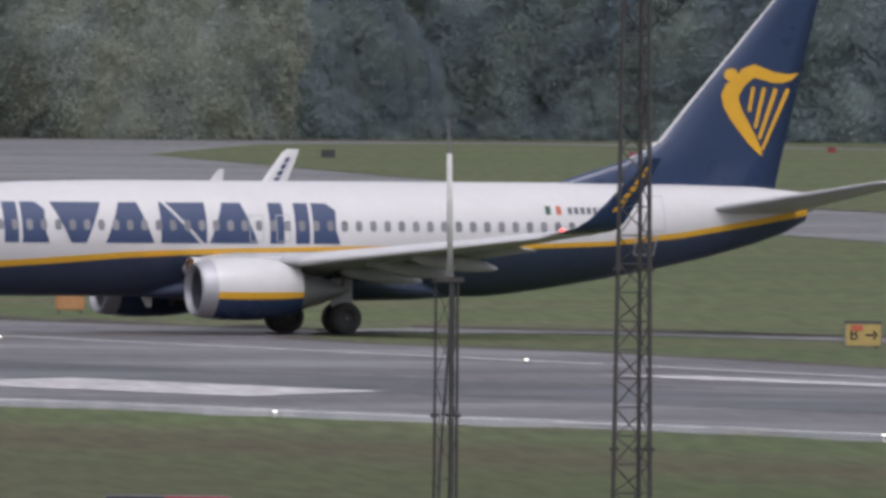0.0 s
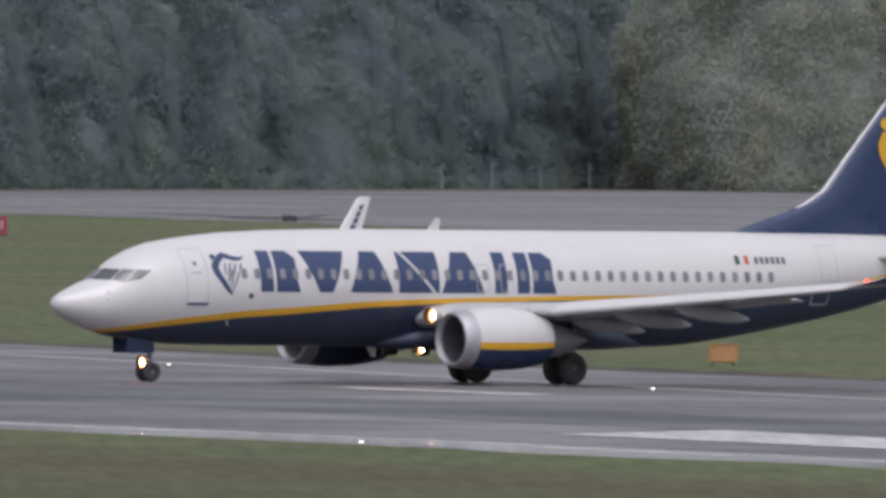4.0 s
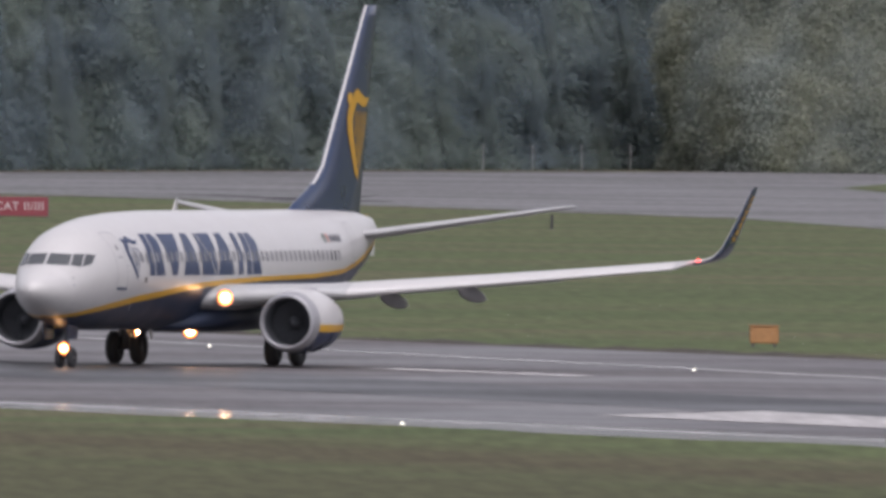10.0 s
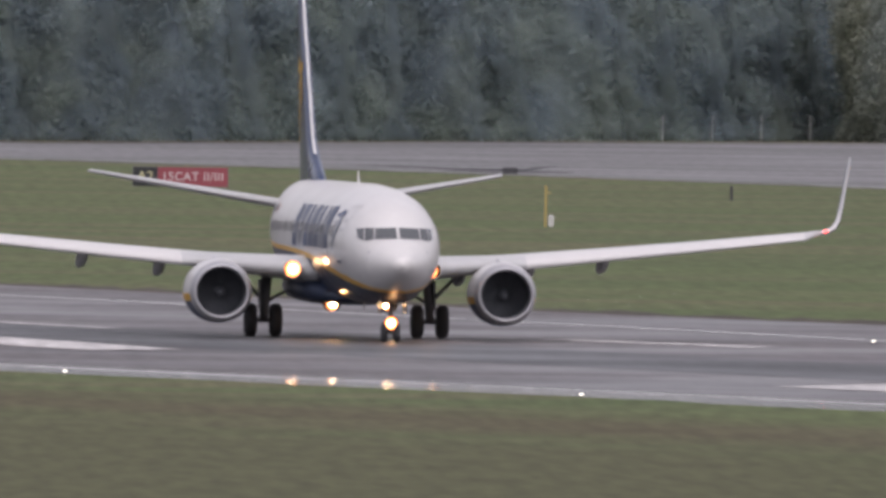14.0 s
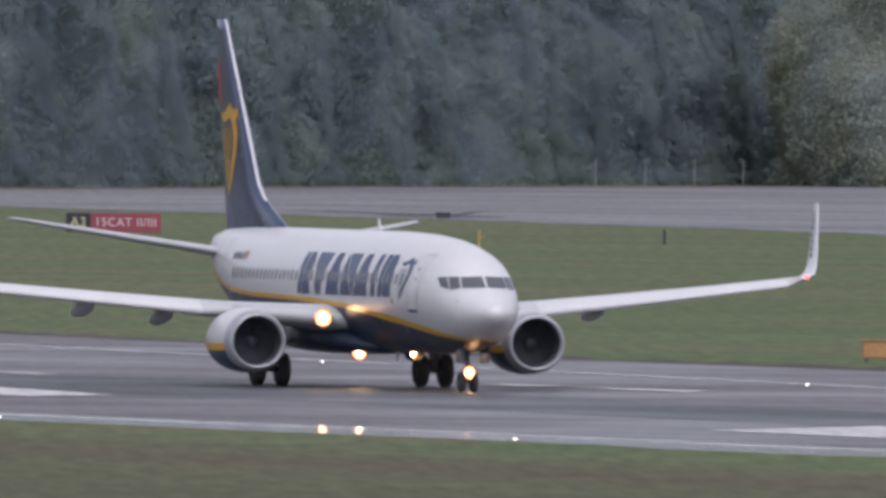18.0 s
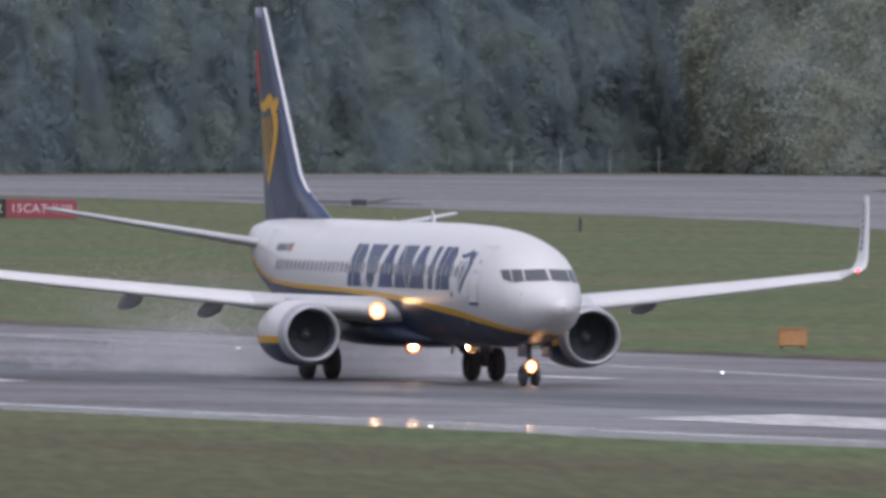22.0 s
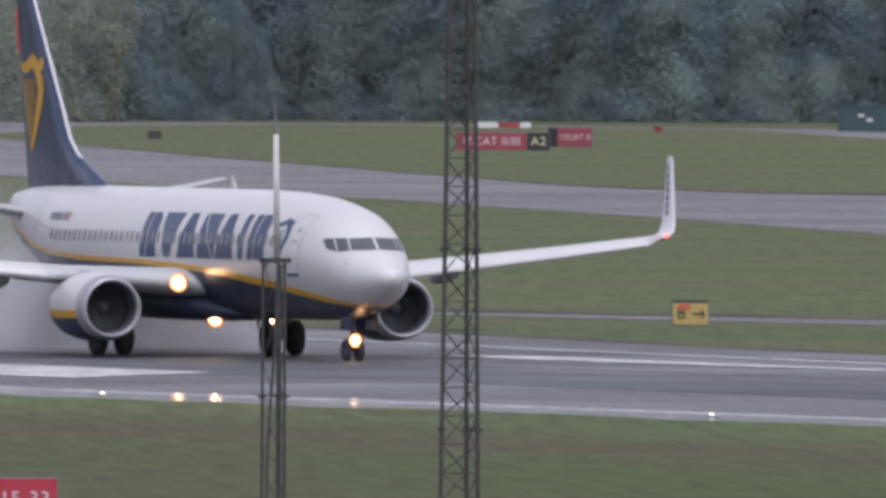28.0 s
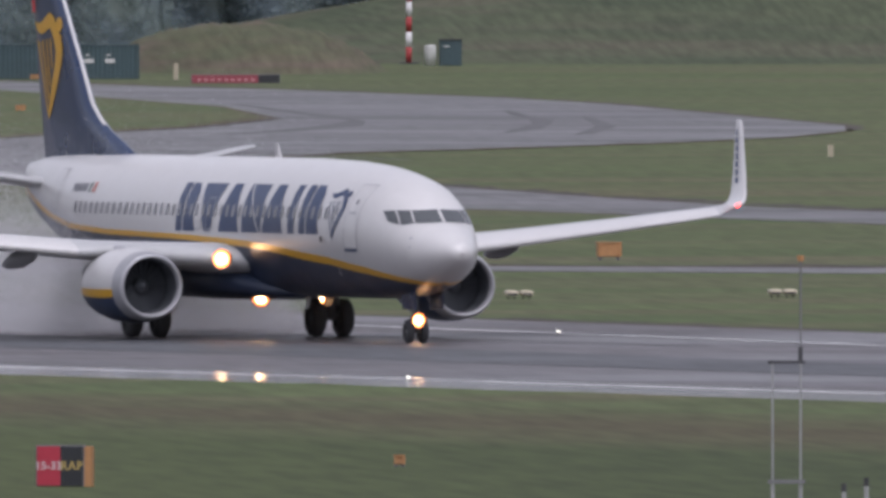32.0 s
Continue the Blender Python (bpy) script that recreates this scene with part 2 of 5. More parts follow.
M["tube_white"] = material("weathered_white_tube", (0.50, 0.50, 0.48), 0.6, grain=8, amount=0.15)
# Distant signs: red dulled in colour, standing in for haze.
M["sign_red"] = material("hazed_red_sign_face", (0.255, 0.050, 0.066), 0.5, grain=5, amount=0.12)
M["sign_red_near"] = material("bright_red_sign_face", (0.40, 0.032, 0.055), 0.5, grain=5, amount=0.12)
M["sign_pink"] = material("pink_sign_text", (0.50, 0.22, 0.24), 0.5)
M["cup_black"] = material("black_lamp_shade", (0.015, 0.015, 0.016), 0.9, spec=0.1)
M["sign_black"] = material("black_sign_face", (0.022, 0.024, 0.028), 0.5)
M["sign_yellow"] = material("yellow_sign_face", (0.42, 0.31, 0.10), 0.5)
M["sign_text"] = material("white_sign_text", (0.56, 0.47, 0.48), 0.5)
M["frame"] = material("grey_sign_frame", (0.16, 0.16, 0.165), 0.6)
M["post_grey"] = material("galvanised_post", (0.34, 0.34, 0.34), 0.6, metal=0.2, grain=10, amount=0.15)
M["board"] = material("dirty_brown_board", (0.22, 0.19, 0.155), 0.8, grain=6, amount=0.3, stains=2)
# Orange is desaturated so that haze is put into its colour.
M["orange"] = material("dulled_orange_paint", (0.40, 0.205, 0.085), 0.6, grain=6, amount=0.2)
M["dark_box"] = material("dark_grey_housing", (0.05, 0.05, 0.055), 0.7)
M["cream"] = material("cream_lamp_housing", (0.45, 0.40, 0.30), 0.6)
# Steel green shifted to blue, a haze put into the colour.
M["green_steel"] = material("hazed_green_corrugated_steel", (0.040, 0.070, 0.078), 0.6, grain=4, amount=0.2)
M["barrier_white"] = material("white_barrier_paint", (0.62, 0.60, 0.60), 0.6, grain=4, amount=0.15)
M["barrier_red"] = material("red_barrier_paint", (0.34, 0.035, 0.035), 0.6, grain=4, amount=0.2)
M["parapet_red"] = material("faded_red_parapet_paint", (0.25, 0.045, 0.05), 0.7, grain=3, amount=0.3, stains=1.5)
M["parapet_white"] = material("dirty_white_parapet_paint", (0.46, 0.44, 0.43), 0.7, grain=3, amount=0.25, stains=1.5)
M["sign_cream"] = material("pale_yellow_sign_text", (0.50, 0.47, 0.28), 0.5)
M["soil"] = material("dark_wet_soil", (0.055, 0.047, 0.036), 0.9, grain=0.8, amount=0.35, stains=0.1)
M["drop"] = material("fine_water_spray", (0.62, 0.62, 0.64), 0.9, spec=0.0)
M["trace"] = material("dull_tyre_trace", (0.128, 0.126, 0.130), 0.92, spec=0.22, grain=0.6, amount=0.25, stains=0.08)
M["damp"] = material("dark_tar_streak", (0.058, 0.058, 0.062), 0.92, spec=0.2, grain=0.6, amount=0.3, stains=0.1)
M["line_paint"] = ground_material("white_line_paint", (0.58, 0.565, 0.565), (0.66, 0.645, 0.64), (0.52, 0.51, 0.51), (0.1, 0.1, 1), 0.1, 0.30, film=0.25)
M["gutter"] = ground_material("standing_water_on_asphalt", (0.085, 0.078, 0.080), (0.105, 0.096, 0.099), (0.085, 0.078, 0.080), (0.05, 0.06, 1), 0.02, 0.16, film=0.5)
M["paint"] = ground_material("worn_runway_paint", (0.54, 0.525, 0.52), (0.61, 0.59, 0.585), (0.48, 0.465, 0.46), (0.1, 0.1, 1), 0.1, 0.65)


# ---- mesh helpers ----
def part(name, bm, mat, parent=None, label="", smooth=False, pose_at=None):
    """Links a bmesh as one mesh object, under a thing or a part."""
    bmesh.ops.recalc_face_normals(bm, faces=bm.faces)
    me = bpy.data.meshes.new(name)
    bm.to_mesh(me)
    bm.free()
    me.materials.append(mat)
    if smooth:
        me.shade_smooth()
    ob = new(name, me)
    ob.parent = parent
    if pose_at is not None:
        ob.matrix_basis = pose_at
    if label:
        ob["label"] = label
    return ob


def again(ob, name, m, parent=None):
    """Another object on the same mesh."""
    o = new(name, ob.data)
    o.parent = parent or ob.parent
    o.matrix_basis = m
    return o


def thing(name, m, label, category, group="", kind=""):
    e = new(name)
    e.matrix_basis = m
    return tagged(e, label, category, group, kind)


def add_box(bm, x0, x1, y0, y1, z0, z1, bevel=0.0):
    g = bmesh.ops.create_cube(bm, size=1)
    for v in g["verts"]:
        v.co = ((x0 + x1) / 2 + v.co.x * (x1 - x0), (y0 + y1) / 2 + v.co.y * (y1 - y0), (z0 + z1) / 2 + v.co.z * (z1 - z0))
    if bevel:
        es = list({e for v in g["verts"] for e in v.link_edges})
        bmesh.ops.bevel(bm, geom=es, offset=bevel, segments=2, affect="EDGES")
    return bm


def box(*a, bevel=0.0):
    return add_box(bmesh.new(), *a, bevel=bevel)


def add_tube(bm, p, q, r0, r1=None, n=8):
    """A capped, tapered tube from p to q."""
    p, q = Vector(p), Vector(q)
    r1 = r0 if r1 is None else r1
    turn = (q - p).to_track_quat("Z", "Y").to_matrix()
    rings = []
    for c, r in ((p, r0), (q, r1)):
        rings.append([bm.verts.new(c + turn @ Vector((r * math.cos(a), r * math.sin(a), 0)))
                      for a in (2 * math.pi * k / n for k in range(n))])
    for k in range(n):
        bm.faces.new((rings[0][k], rings[0][(k + 1) % n], rings[1][(k + 1) % n], rings[1][k]))
    bm.faces.new(rings[0][::-1])
    bm.faces.new(rings[1])
    return bm


def tube(p, q, r0, r1=None, n=8):
    return add_tube(bmesh.new(), p, q, r0, r1, n)


def loft(rings, closed=True, cap=True, bm=None):
    """A skin over rings of points; closed: each ring goes round."""
    bm = bm or bmesh.new()
    rows = [[bm.verts.new(p) for p in r] for r in rings]
    n = len(rows[0])
    for a, b in zip(rows, rows[1:]):
        for k in range(n if closed else n - 1):
            j = (k + 1) % n
            vs = []
            for v in (a[k], a[j], b[j], b[k]):
                if not any((v.co - w.co).length < 1e-5 for w in vs):
                    vs.append(v)
            if len(vs) > 2:
                bm.faces.new(vs)
    if cap and closed:
        bm.faces.new(rows[0][::-1])
        bm.faces.new(rows[-1])
    return bm


def at(table, s):
    """Linear reading of a table of (s, value)."""
    return float(np.interp(s, [a for a, _ in table], [b for _, b in table]))


def flat(points, z, thick=0.0):
    """A level sheet with these corners; thick: how far its edge goes down."""
    bm = bmesh.new()
    top = [bm.verts.new((x, y, z)) for x, y in points]
    bm.faces.new(top)
    if thick:
        low = [bm.verts.new((x, y, z - thick)) for x, y in points]
        for k in range(len(top)):
            j = (k + 1) % len(top)
            bm.faces.new((top[k], low[k], low[j], top[j]))
    return bm


# ---- ground, runway, taxiways ----
tagged(part("ground", flat([(-3000, -500), (3000, -500), (3000, 6000), (-3000, 6000)], 0), M["grass"]),
       "wide mown airfield grass, green with brown dry streaks", "grass", kind="structure")


def near_line(y, off=0.0):
    return 12.0 + (1240 - y) * 0.346 + off


def far_line(y, off=0.0):
    return 16.9 + (1460.6 - y) * 0.2335 + off


def strip(f, y0, y1, width):
    """A painted line along a runway edge."""
    return [(f(y0), y0), (f(y0, width), y0), (f(y1, width), y1), (f(y1), y1)]


FAR_EDGE = [(48.7, 1364), (51, 1347.4), (54.4, 1335.7), (57.8, 1326), (66.6, 1276.6), (72.7, 1251.6), (78, 1230.5), (88.8, 1190), (139, 1000)]
runway = tagged(part("runway", flat([(near_line(1900, -9), 1900), (near_line(1000, -8), 1000), (near_line(700, -5), 700),
                                     (230, 700), *FAR_EDGE[::-1],
                                     (50.5, 1378), (52.3, 1386), (44.4, 1407.6), (12, 1524), (far_line(1900, 14), 1900)], 0.03, 0.03), M["asphalt"]),
                "wide wet grey asphalt runway with rubber marks", "runway", kind="structure")
tagged(part("runway_near_edge_line", flat(strip(near_line, 1800, 720, 1.2), 0.05), M["line_paint"]),
       "thin white painted runway edge line", "marking", kind="structure")
tagged(part("runway_far_edge_line", flat(strip(far_line, 1800, 800, -1.1), 0.05), M["line_paint"]),
       "thin white painted runway edge line", "marking", kind="structure")


def middle(y, share):
    return near_line(y) * (1 - share) + far_line(y) * share


def lane(share0, share1, y0, y1):
    return [(middle(y0, share0), y0), (middle(y0, share1), y0), (middle(y1, share1), y1), (middle(y1, share0), y1)]


tagged(part("runway_rubber_band", flat(lane(0.42, 0.66, 1700, 760), 0.042), M["rubber"]),
       "dark rubber-stained middle of the runway", "runway", kind="structure")
tagged(part("near_shoulder", flat([(near_line(1900, -9), 1900), (near_line(1900, -0.6), 1900), (near_line(720, -0.6), 720), (near_line(720, -5), 720), (near_line(1000, -8), 1000)], 0.04), M["shoulder"]),
       "pale grey runway shoulder", "runway", kind="structure")


tagged(part("wet_gutter", flat([(near_line(1800, -6.6), 1800), (near_line(1800, 2.6), 1800), (near_line(760, 2.6), 760), (near_line(760, -3.2), 760), (near_line(1000, -6.0), 1000)], 0.046), M["gutter"]),
       "strip of standing water along the runway edge", "water", kind="structure")
tagged(part("runway_centre_streak", flat([(42.2, 1262), (43.6, 1262), (87.0, 1140), (85.4, 1140)], 0.046), M["taxi"]),
       "pale worn streak along the runway middle", "runway", kind="structure")


fringe, rv = [], random.Random(12)
for k in range(260):
    y = 1800 - k * 4.2
    wave = 1.6 * noise.noise((y * 0.012, 0.3, 0)) + 0.9 * noise.noise((y * 0.09, 2.3, 0)) + rv.uniform(-0.2, 0.2)
    inner = -(7.3 - max(0.0, (1000 - y) / 240) * 2.8) + wave
    fringe.append([(near_line(y, inner - 6), y, -0.01), (near_line(y, inner - 0.35), y, 0.10 + rv.uniform(-0.02, 0.03)), (near_line(y, inner), y, 0.047)])
tagged(part("near_grass_fringe", loft(fringe, closed=False), M["grass"], smooth=True), "ragged green grass growing over the runway's edge", "grass", kind="structure")


def mark(name, pts, label):
    return tagged(part(name, flat(pts, 0.056), M["paint"]), label, "marking", kind="structure")


mark("aiming_marking_1", [(32.0, 1219.6), (37.8, 1235.8), (46.6, 1206.3), (41.7, 1190.3)], "broad white aiming point block")
mark("aiming_marking_2", [(55.2, 1256.5), (58.5, 1254.5), (70.2, 1213.5), (70.0, 1210), (58.0, 1244.5)], "broad white aiming point block")
mark("touchdown_marking_1", [(3.0, 1345), (7.5, 1345), (14.8, 1304.4), (11.5, 1298)], "white touchdown zone bar")
mark("touchdown_marking_2", [(27.5, 1351), (28.5, 1353), (35.3, 1335.4), (34.4, 1332)], "white touchdown zone bar")
mark("touchdown_marking_3", [(7.0, 1393), (8.0, 1394), (13.6, 1371), (12.9, 1369)], "white touchdown zone bar")
TAXI_EDGE = [(-60, 2480), (18.1, 2341), (43.8, 2256), (65.1, 2171), (82.6, 1952), (91.3, 1834), (95.2, 1764), (100.1, 1713), (103.3, 1663),
             (105.8, 1627), (110.6, 1592), (114.9, 1569), (119.1, 1541), (122.4, 1522), (165, 1300), (175, 1330), (126.7, 1576), (123.4, 1597), (120.4, 1642), (117.7, 1700),
             (115.6, 1736), (115.3, 1774), (116.2, 1825), (117.1, 1840), (120.1, 1866), (126, 1894), (133.5, 1917), (142, 1945), (148, 1967), (156.5, 2005), (162.6, 2047),
             (165.8, 2088), (166.4, 2180), (166.9, 2272), (165, 2337), (161.3, 2374), (157.3, 2420), (152.8, 2445), (145.9, 2512), (141, 2600), (112, 2655), (79.4, 2651), (50.4, 2602), (19.5, 2522), (-60, 2640)]
tagged(part("taxiway_1", flat(TAXI_EDGE, 0.02, 0.02), M["taxi"]), "old pale grey taxiway curving past the wood", "taxiway", kind="structure")
tagged(part("grass_island_1", flat([(80.3, 2472), (88.6, 2252), (97.2, 2048), (103, 2005), (113, 1983), (130, 2072), (139.7, 2150), (143, 2248),
                                    (141, 2355), (137.6, 2505), (134, 2590), (108, 2630), (92, 2600)], 0.05), M["grass"]),
       "mown grass island between taxiways", "grass", kind="structure")
tagged(part("taxiway_2", flat([(50, 1391), (55, 1403), (76.2, 1373), (96.3, 1365), (109.1, 1358), (200, 1310), (200, 1290), (107.8, 1341), (95.3, 1350),
                               (75.2, 1355.7), (60, 1389), (54, 1386)], 0.024, 0.02), M["taxi"]),
       "narrow pale taxiway behind the runway", "taxiway", kind="structure")


def verge(name, path, width, height):
    """A low rough lip of soil along a pavement's edge."""
    rings = []
    rv = random.Random(len(path) + int(path[0][1]))
    for (x0, y0), (x1, y1) in zip(path, path[1:]):
        n = max(1, int(math.hypot(x1 - x0, y1 - y0) / 3))
        for k in range(n):
            f = k / n
            x, y = x0 + (x1 - x0) * f, y0 + (y1 - y0) * f
            w, h = width * rv.uniform(0.5, 1.3), height * rv.uniform(0.4, 1.3)
            rings.append([(x - 0.05, y - 0.3, 0.0), (x + w * 0.3, y + w * 0.3, h), (x + w * 0.6, y + w * 0.9, h * 0.8), (x + w, y + w * 1.6, 0.0)])
    return tagged(part(name, loft(rings, closed=False), M["soil"], smooth=True), "low dark lip of soil and grass along the pavement", "verge", kind="structure")


verge("verge_1", [(-20, 1640), (12, 1524), (30, 1450), (44.4, 1407.6), (52, 1387)], 0.9, 0.16)
verge("verge_2", [(55, 1404), (76.2, 1373.5), (96.3, 1365.5), (109.1, 1358.5), (160, 1331)], 0.8, 0.13)
verge("verge_3", [(55, 1387), (52.5, 1384), (50.7, 1378), (48.9, 1364)] + [(x + 0.1, y + 0.3) for x, y in FAR_EDGE[1:]], 0.6, 0.10)
verge("verge_5", [(97.2, 2048), (103, 2005.5), (113, 1983.5), (130, 2072.5), (139.7, 2150.5)], 1.2, 0.05)
verge("verge_6", [(82.6, 1952.5), (91.3, 1834.5), (95.2, 1764.5), (103.3, 1663.5), (110.6, 1592.5), (122.4, 1522.5)], 0.7, 0.04)
verge("verge_7", [(117.1, 1840.5), (126, 1894.5), (133.5, 1917.5), (148, 1967.5)], 1.0, 0.05)
verge("verge_8", [(116.2, 1825), (115.3, 1774.5), (115.6, 1736.5), (117.7, 1700.5), (120.4, 1642.5), (126.7, 1576.5), (175, 1330.5)], 0.8, 0.13)
verge("verge_9", [(145.9, 2512.5), (152.8, 2445.5), (157.3, 2420.5), (161.3, 2374.5), (165, 2337.5), (166.9, 2272.5), (166.4, 2180.5), (165.8, 2088), (162.6, 2047)], 1.0, 0.08)
verge("verge_4", [(18.1, 2342), (43.8, 2257), (65.1, 2172)], 0.9, 0.05)


M["dry_rim"] = ground_material("dry_trodden_grass_rim", (0.110, 0.094, 0.058), (0.128, 0.112, 0.068), (0.090, 0.078, 0.055), (0.15, 0.03, 1))


def grass_rim(name, path, width, z, seed):
    """A ragged strip of dry grass along a pavement, on the left of its path; stretched twentyfold in depth to fit the
    camera's shallow view.
    """
    rv, rows = random.Random(seed), []
    for (x0, y0), (x1, y1) in zip(path, path[1:]):
        dx, dy = x1 - x0, (y1 - y0) / 20
        d = math.hypot(dx, dy)
        n = max(2, int(d / 0.5))
        for k in range(n + 1):
            f, w = k / n, width * rv.uniform(0.45, 1.35)
            x, y = x0 + (x1 - x0) * f, y0 + (y1 - y0) * f
            rows.append([(x, y, z), (x - dy / d * w, y + 20 * dx / d * w, z)])
    return tagged(part(name, loft(rows, closed=False), M["dry_rim"]), "ragged brown rim of dry grass along the pavement", "grass", kind="structure")


grass_rim("dry_rim_1", [(97.2, 2048), (103, 2005), (113, 1983), (130, 2072), (139.7, 2150), (143, 2248), (141, 2355)], 0.5, 0.058, 1)
grass_rim("dry_rim_2", [(162.6, 2047), (156.5, 2005), (148, 1967), (142, 1945), (133.5, 1917), (126, 1894), (120.1, 1866), (117.1, 1840), (116.2, 1825), (115.3, 1774), (115.6, 1736), (117.7, 1700), (126.7, 1576)], 0.22, 0.030, 2)
grass_rim("dry_rim_3", [(109.1, 1358), (96.3, 1365), (76.2, 1373), (55, 1403)][::-1], 0.16, 0.034, 3)
grass_rim("dry_rim_4", [(107.8, 1341), (200, 1290)][::-1], 0.10, 0.034, 4)
grass_rim("dry_rim_5", [(-60, 2642), (19.5, 2524), (50.4, 2604), (79.4, 2653), (112, 2657), (141, 2602)], 0.75, 0.030, 5)
tagged(part("mud_patch", flat([(113.2, 1840), (114.6, 1828), (116.2, 1824), (117.6, 1818), (118.4, 1832), (116.8, 1845), (115.0, 1850)], 0.036), M["soil"]),
       "dark muddy patch at the tip of the grass", "mud", kind="structure")


TRACES = (((145.3, 2271, 0.3), (144.2, 2214, 0.9), (143.6, 2175, 1.3), (142.6, 2128, 0.6), (139.6, 2092, 1.2), (133.9, 2050, 0.9), (128.3, 2023, 0.3)),
          ((156.8, 2215, 0.2), (154.5, 2172, 0.6), (153.0, 2134, 0.9), (150.6, 2100, 0.6), (147.2, 2062, 0.8), (144.0, 2034, 0.3)),
          ((157.2, 2160, 0.2), (155.5, 2130, 0.5), (152.7, 2082, 0.7), (148.9, 2040, 0.5), (146.5, 2018, 0.2)))


def tyre_arc(cx, cy, r, a0, a1, squash):
    """A curved dark tyre trace on the taxiway."""
    rows = []
    for k in range(25):
        a = radians(a0 + (a1 - a0) * k / 24)
        rows.append([(cx + (r + d) * math.cos(a), cy + (r + d) * squash * math.sin(a), 0.032) for d in (-0.22, 0.22)])
    return tagged(part("tyre_trace", loft(rows, closed=False), M["trace"]), "faint curved tyre trace", "marking", kind="structure")


tyre_arc(100, 1800, 28, 20, 75, 5.0)
for k, bend in enumerate(TRACES):
    rows = [[(x - d * 0.5, y + d * 4, 0.032 + 0.003 * k), (x + d * 0.5, y - d * 4, 0.032 + 0.003 * k)] for x, y, d in bend]
    tagged(part("tyre_trace_bend_%d" % (k + 1), loft(rows, closed=False), M["trace"]), "faint dark curve of tyre traces round the grass tip", "marking", kind="structure")
STREAKS = (((36.5, 2330, 2), (38.6, 2322, 5), (40.1, 2316, 6), (41.6, 2306, 8), (43.1, 2301, 9), (44.5, 2298, 12), (45.4, 2296, 10), (46.2, 2306, 9), (46.9, 2318, 8), (47.8, 2331, 5), (48.6, 2342, 2)),
           ((44.9, 2280, 3), (45.8, 2284, 7), (46.9, 2284, 6), (48.2, 2278, 2)), ((41.0, 2289, 2), (42.6, 2282, 4), (43.8, 2272, 2)))
for k, path in enumerate(STREAKS):
    rows = [[(x - 0.05, y - d, 0.034 + 0.003 * k), (x + 0.05, y + d, 0.034 + 0.003 * k)] for x, y, d in path]
    tagged(part("damp_patch_%d" % (k + 1), loft(rows, closed=False), M["damp"]), "dark damp streak on the taxiway", "marking", kind="structure")


# ---- the aeroplane ----
# Its own space: x forward from the main wheels, y to its left, z up from the ground. s is the distance behind the nose.
GEAR_S = 19.6
TOP = [(0, 2.66), (0.053, 2.82), (0.159, 2.93), (0.392, 3.06), (0.847, 3.27), (1.238, 3.43), (1.608, 3.55), (2.138, 3.93), (2.667, 4.30), (3.249, 4.57), (3.989, 4.80),
       (4.942, 4.95), (5.841, 5.06), (6.9, 5.16), (8.9, 5.26), (12, 5.32), (28, 5.32), (33, 5.30), (36, 5.22), (38, 5.02)]
LOW = [(0, 2.60), (0.053, 2.46), (0.159, 2.36), (0.392, 2.20), (0.847, 2.0), (1.302, 1.83), (2.19, 1.58), (3.354, 1.39), (4.942, 1.29), (7, 1.26), (25, 1.26), (26.5, 1.36),
       (28, 1.56), (30, 1.88), (32, 2.24), (34, 2.66), (36, 3.18), (37.2, 3.60), (38, 4.02)]
WIDE = [(0, 0.03), (0.053, 0.20), (0.159, 0.34), (0.392, 0.50), (0.847, 0.74), (1.556, 1.03), (2.508, 1.34), (3.884, 1.61), (5.471, 1.78), (7, 1.86), (8.5, 1.88), (26, 1.88), (28, 1.82),
        (30, 1.68), (32, 1.44), (34, 1.12), (36, 0.74), (37.2, 0.48), (38, 0.26)]
BAND_UP = [(0, 1.2), (1.238, 1.68), (1.937, 1.84), (4.381, 2.21), (6.87, 2.48), (8.8, 2.60), (12, 2.83), (14.85, 2.95), (20, 3.06), (26, 3.14), (30, 3.29), (33, 3.62), (36, 4.10), (38, 4.44)]
BAND_LOW = [(0, 1.1), (1.238, 1.56), (1.937, 1.70), (4.381, 1.99), (6.87, 2.25), (8.8, 2.37), (12, 2.62), (14.85, 2.76), (20, 2.90), (26, 2.98), (30, 3.12), (33, 3.42), (36, 3.88), (38, 4.22)]


def skin(s, z, side=1, lift=0.0):
    """The point of the hull's skin at s and z, on one side, lifted off by a little."""
    zt, zb, w = at(TOP, s), at(LOW, s), at(WIDE, s)
    zc, h = (zt + zb) / 2, (zt - zb) / 2
    k = max(-0.9995, min(0.9995, (z - zc) / h))
    y = w * math.sqrt(1 - k * k)
    n = Vector((0, y / w ** 2, (zc + h * k - zc) / h ** 2)).normalized()
    return Vector((GEAR_S - s, side * (y + n.y * lift), zc + h * k + n.z * lift))


STATIONS = sorted({0.000, 0.016, 0.053, 0.106, 0.159, 0.265, 0.392, 0.603, 0.847, 1.026, 1.238, 1.429, 1.608, 1.873, 2.138, 2.402, 2.667, 2.931, 3.249, 3.619, 3.989, 4.413, 4.942, 5.365, 5.841, 6.4, 6.9, 7.8, 8.9, 10.5}
                  | set(range(12, 27, 2)) | {27, 28, 29, 30, 31, 32, 33, 34, 35, 36, 36.6, 37.2, 37.7, 38})


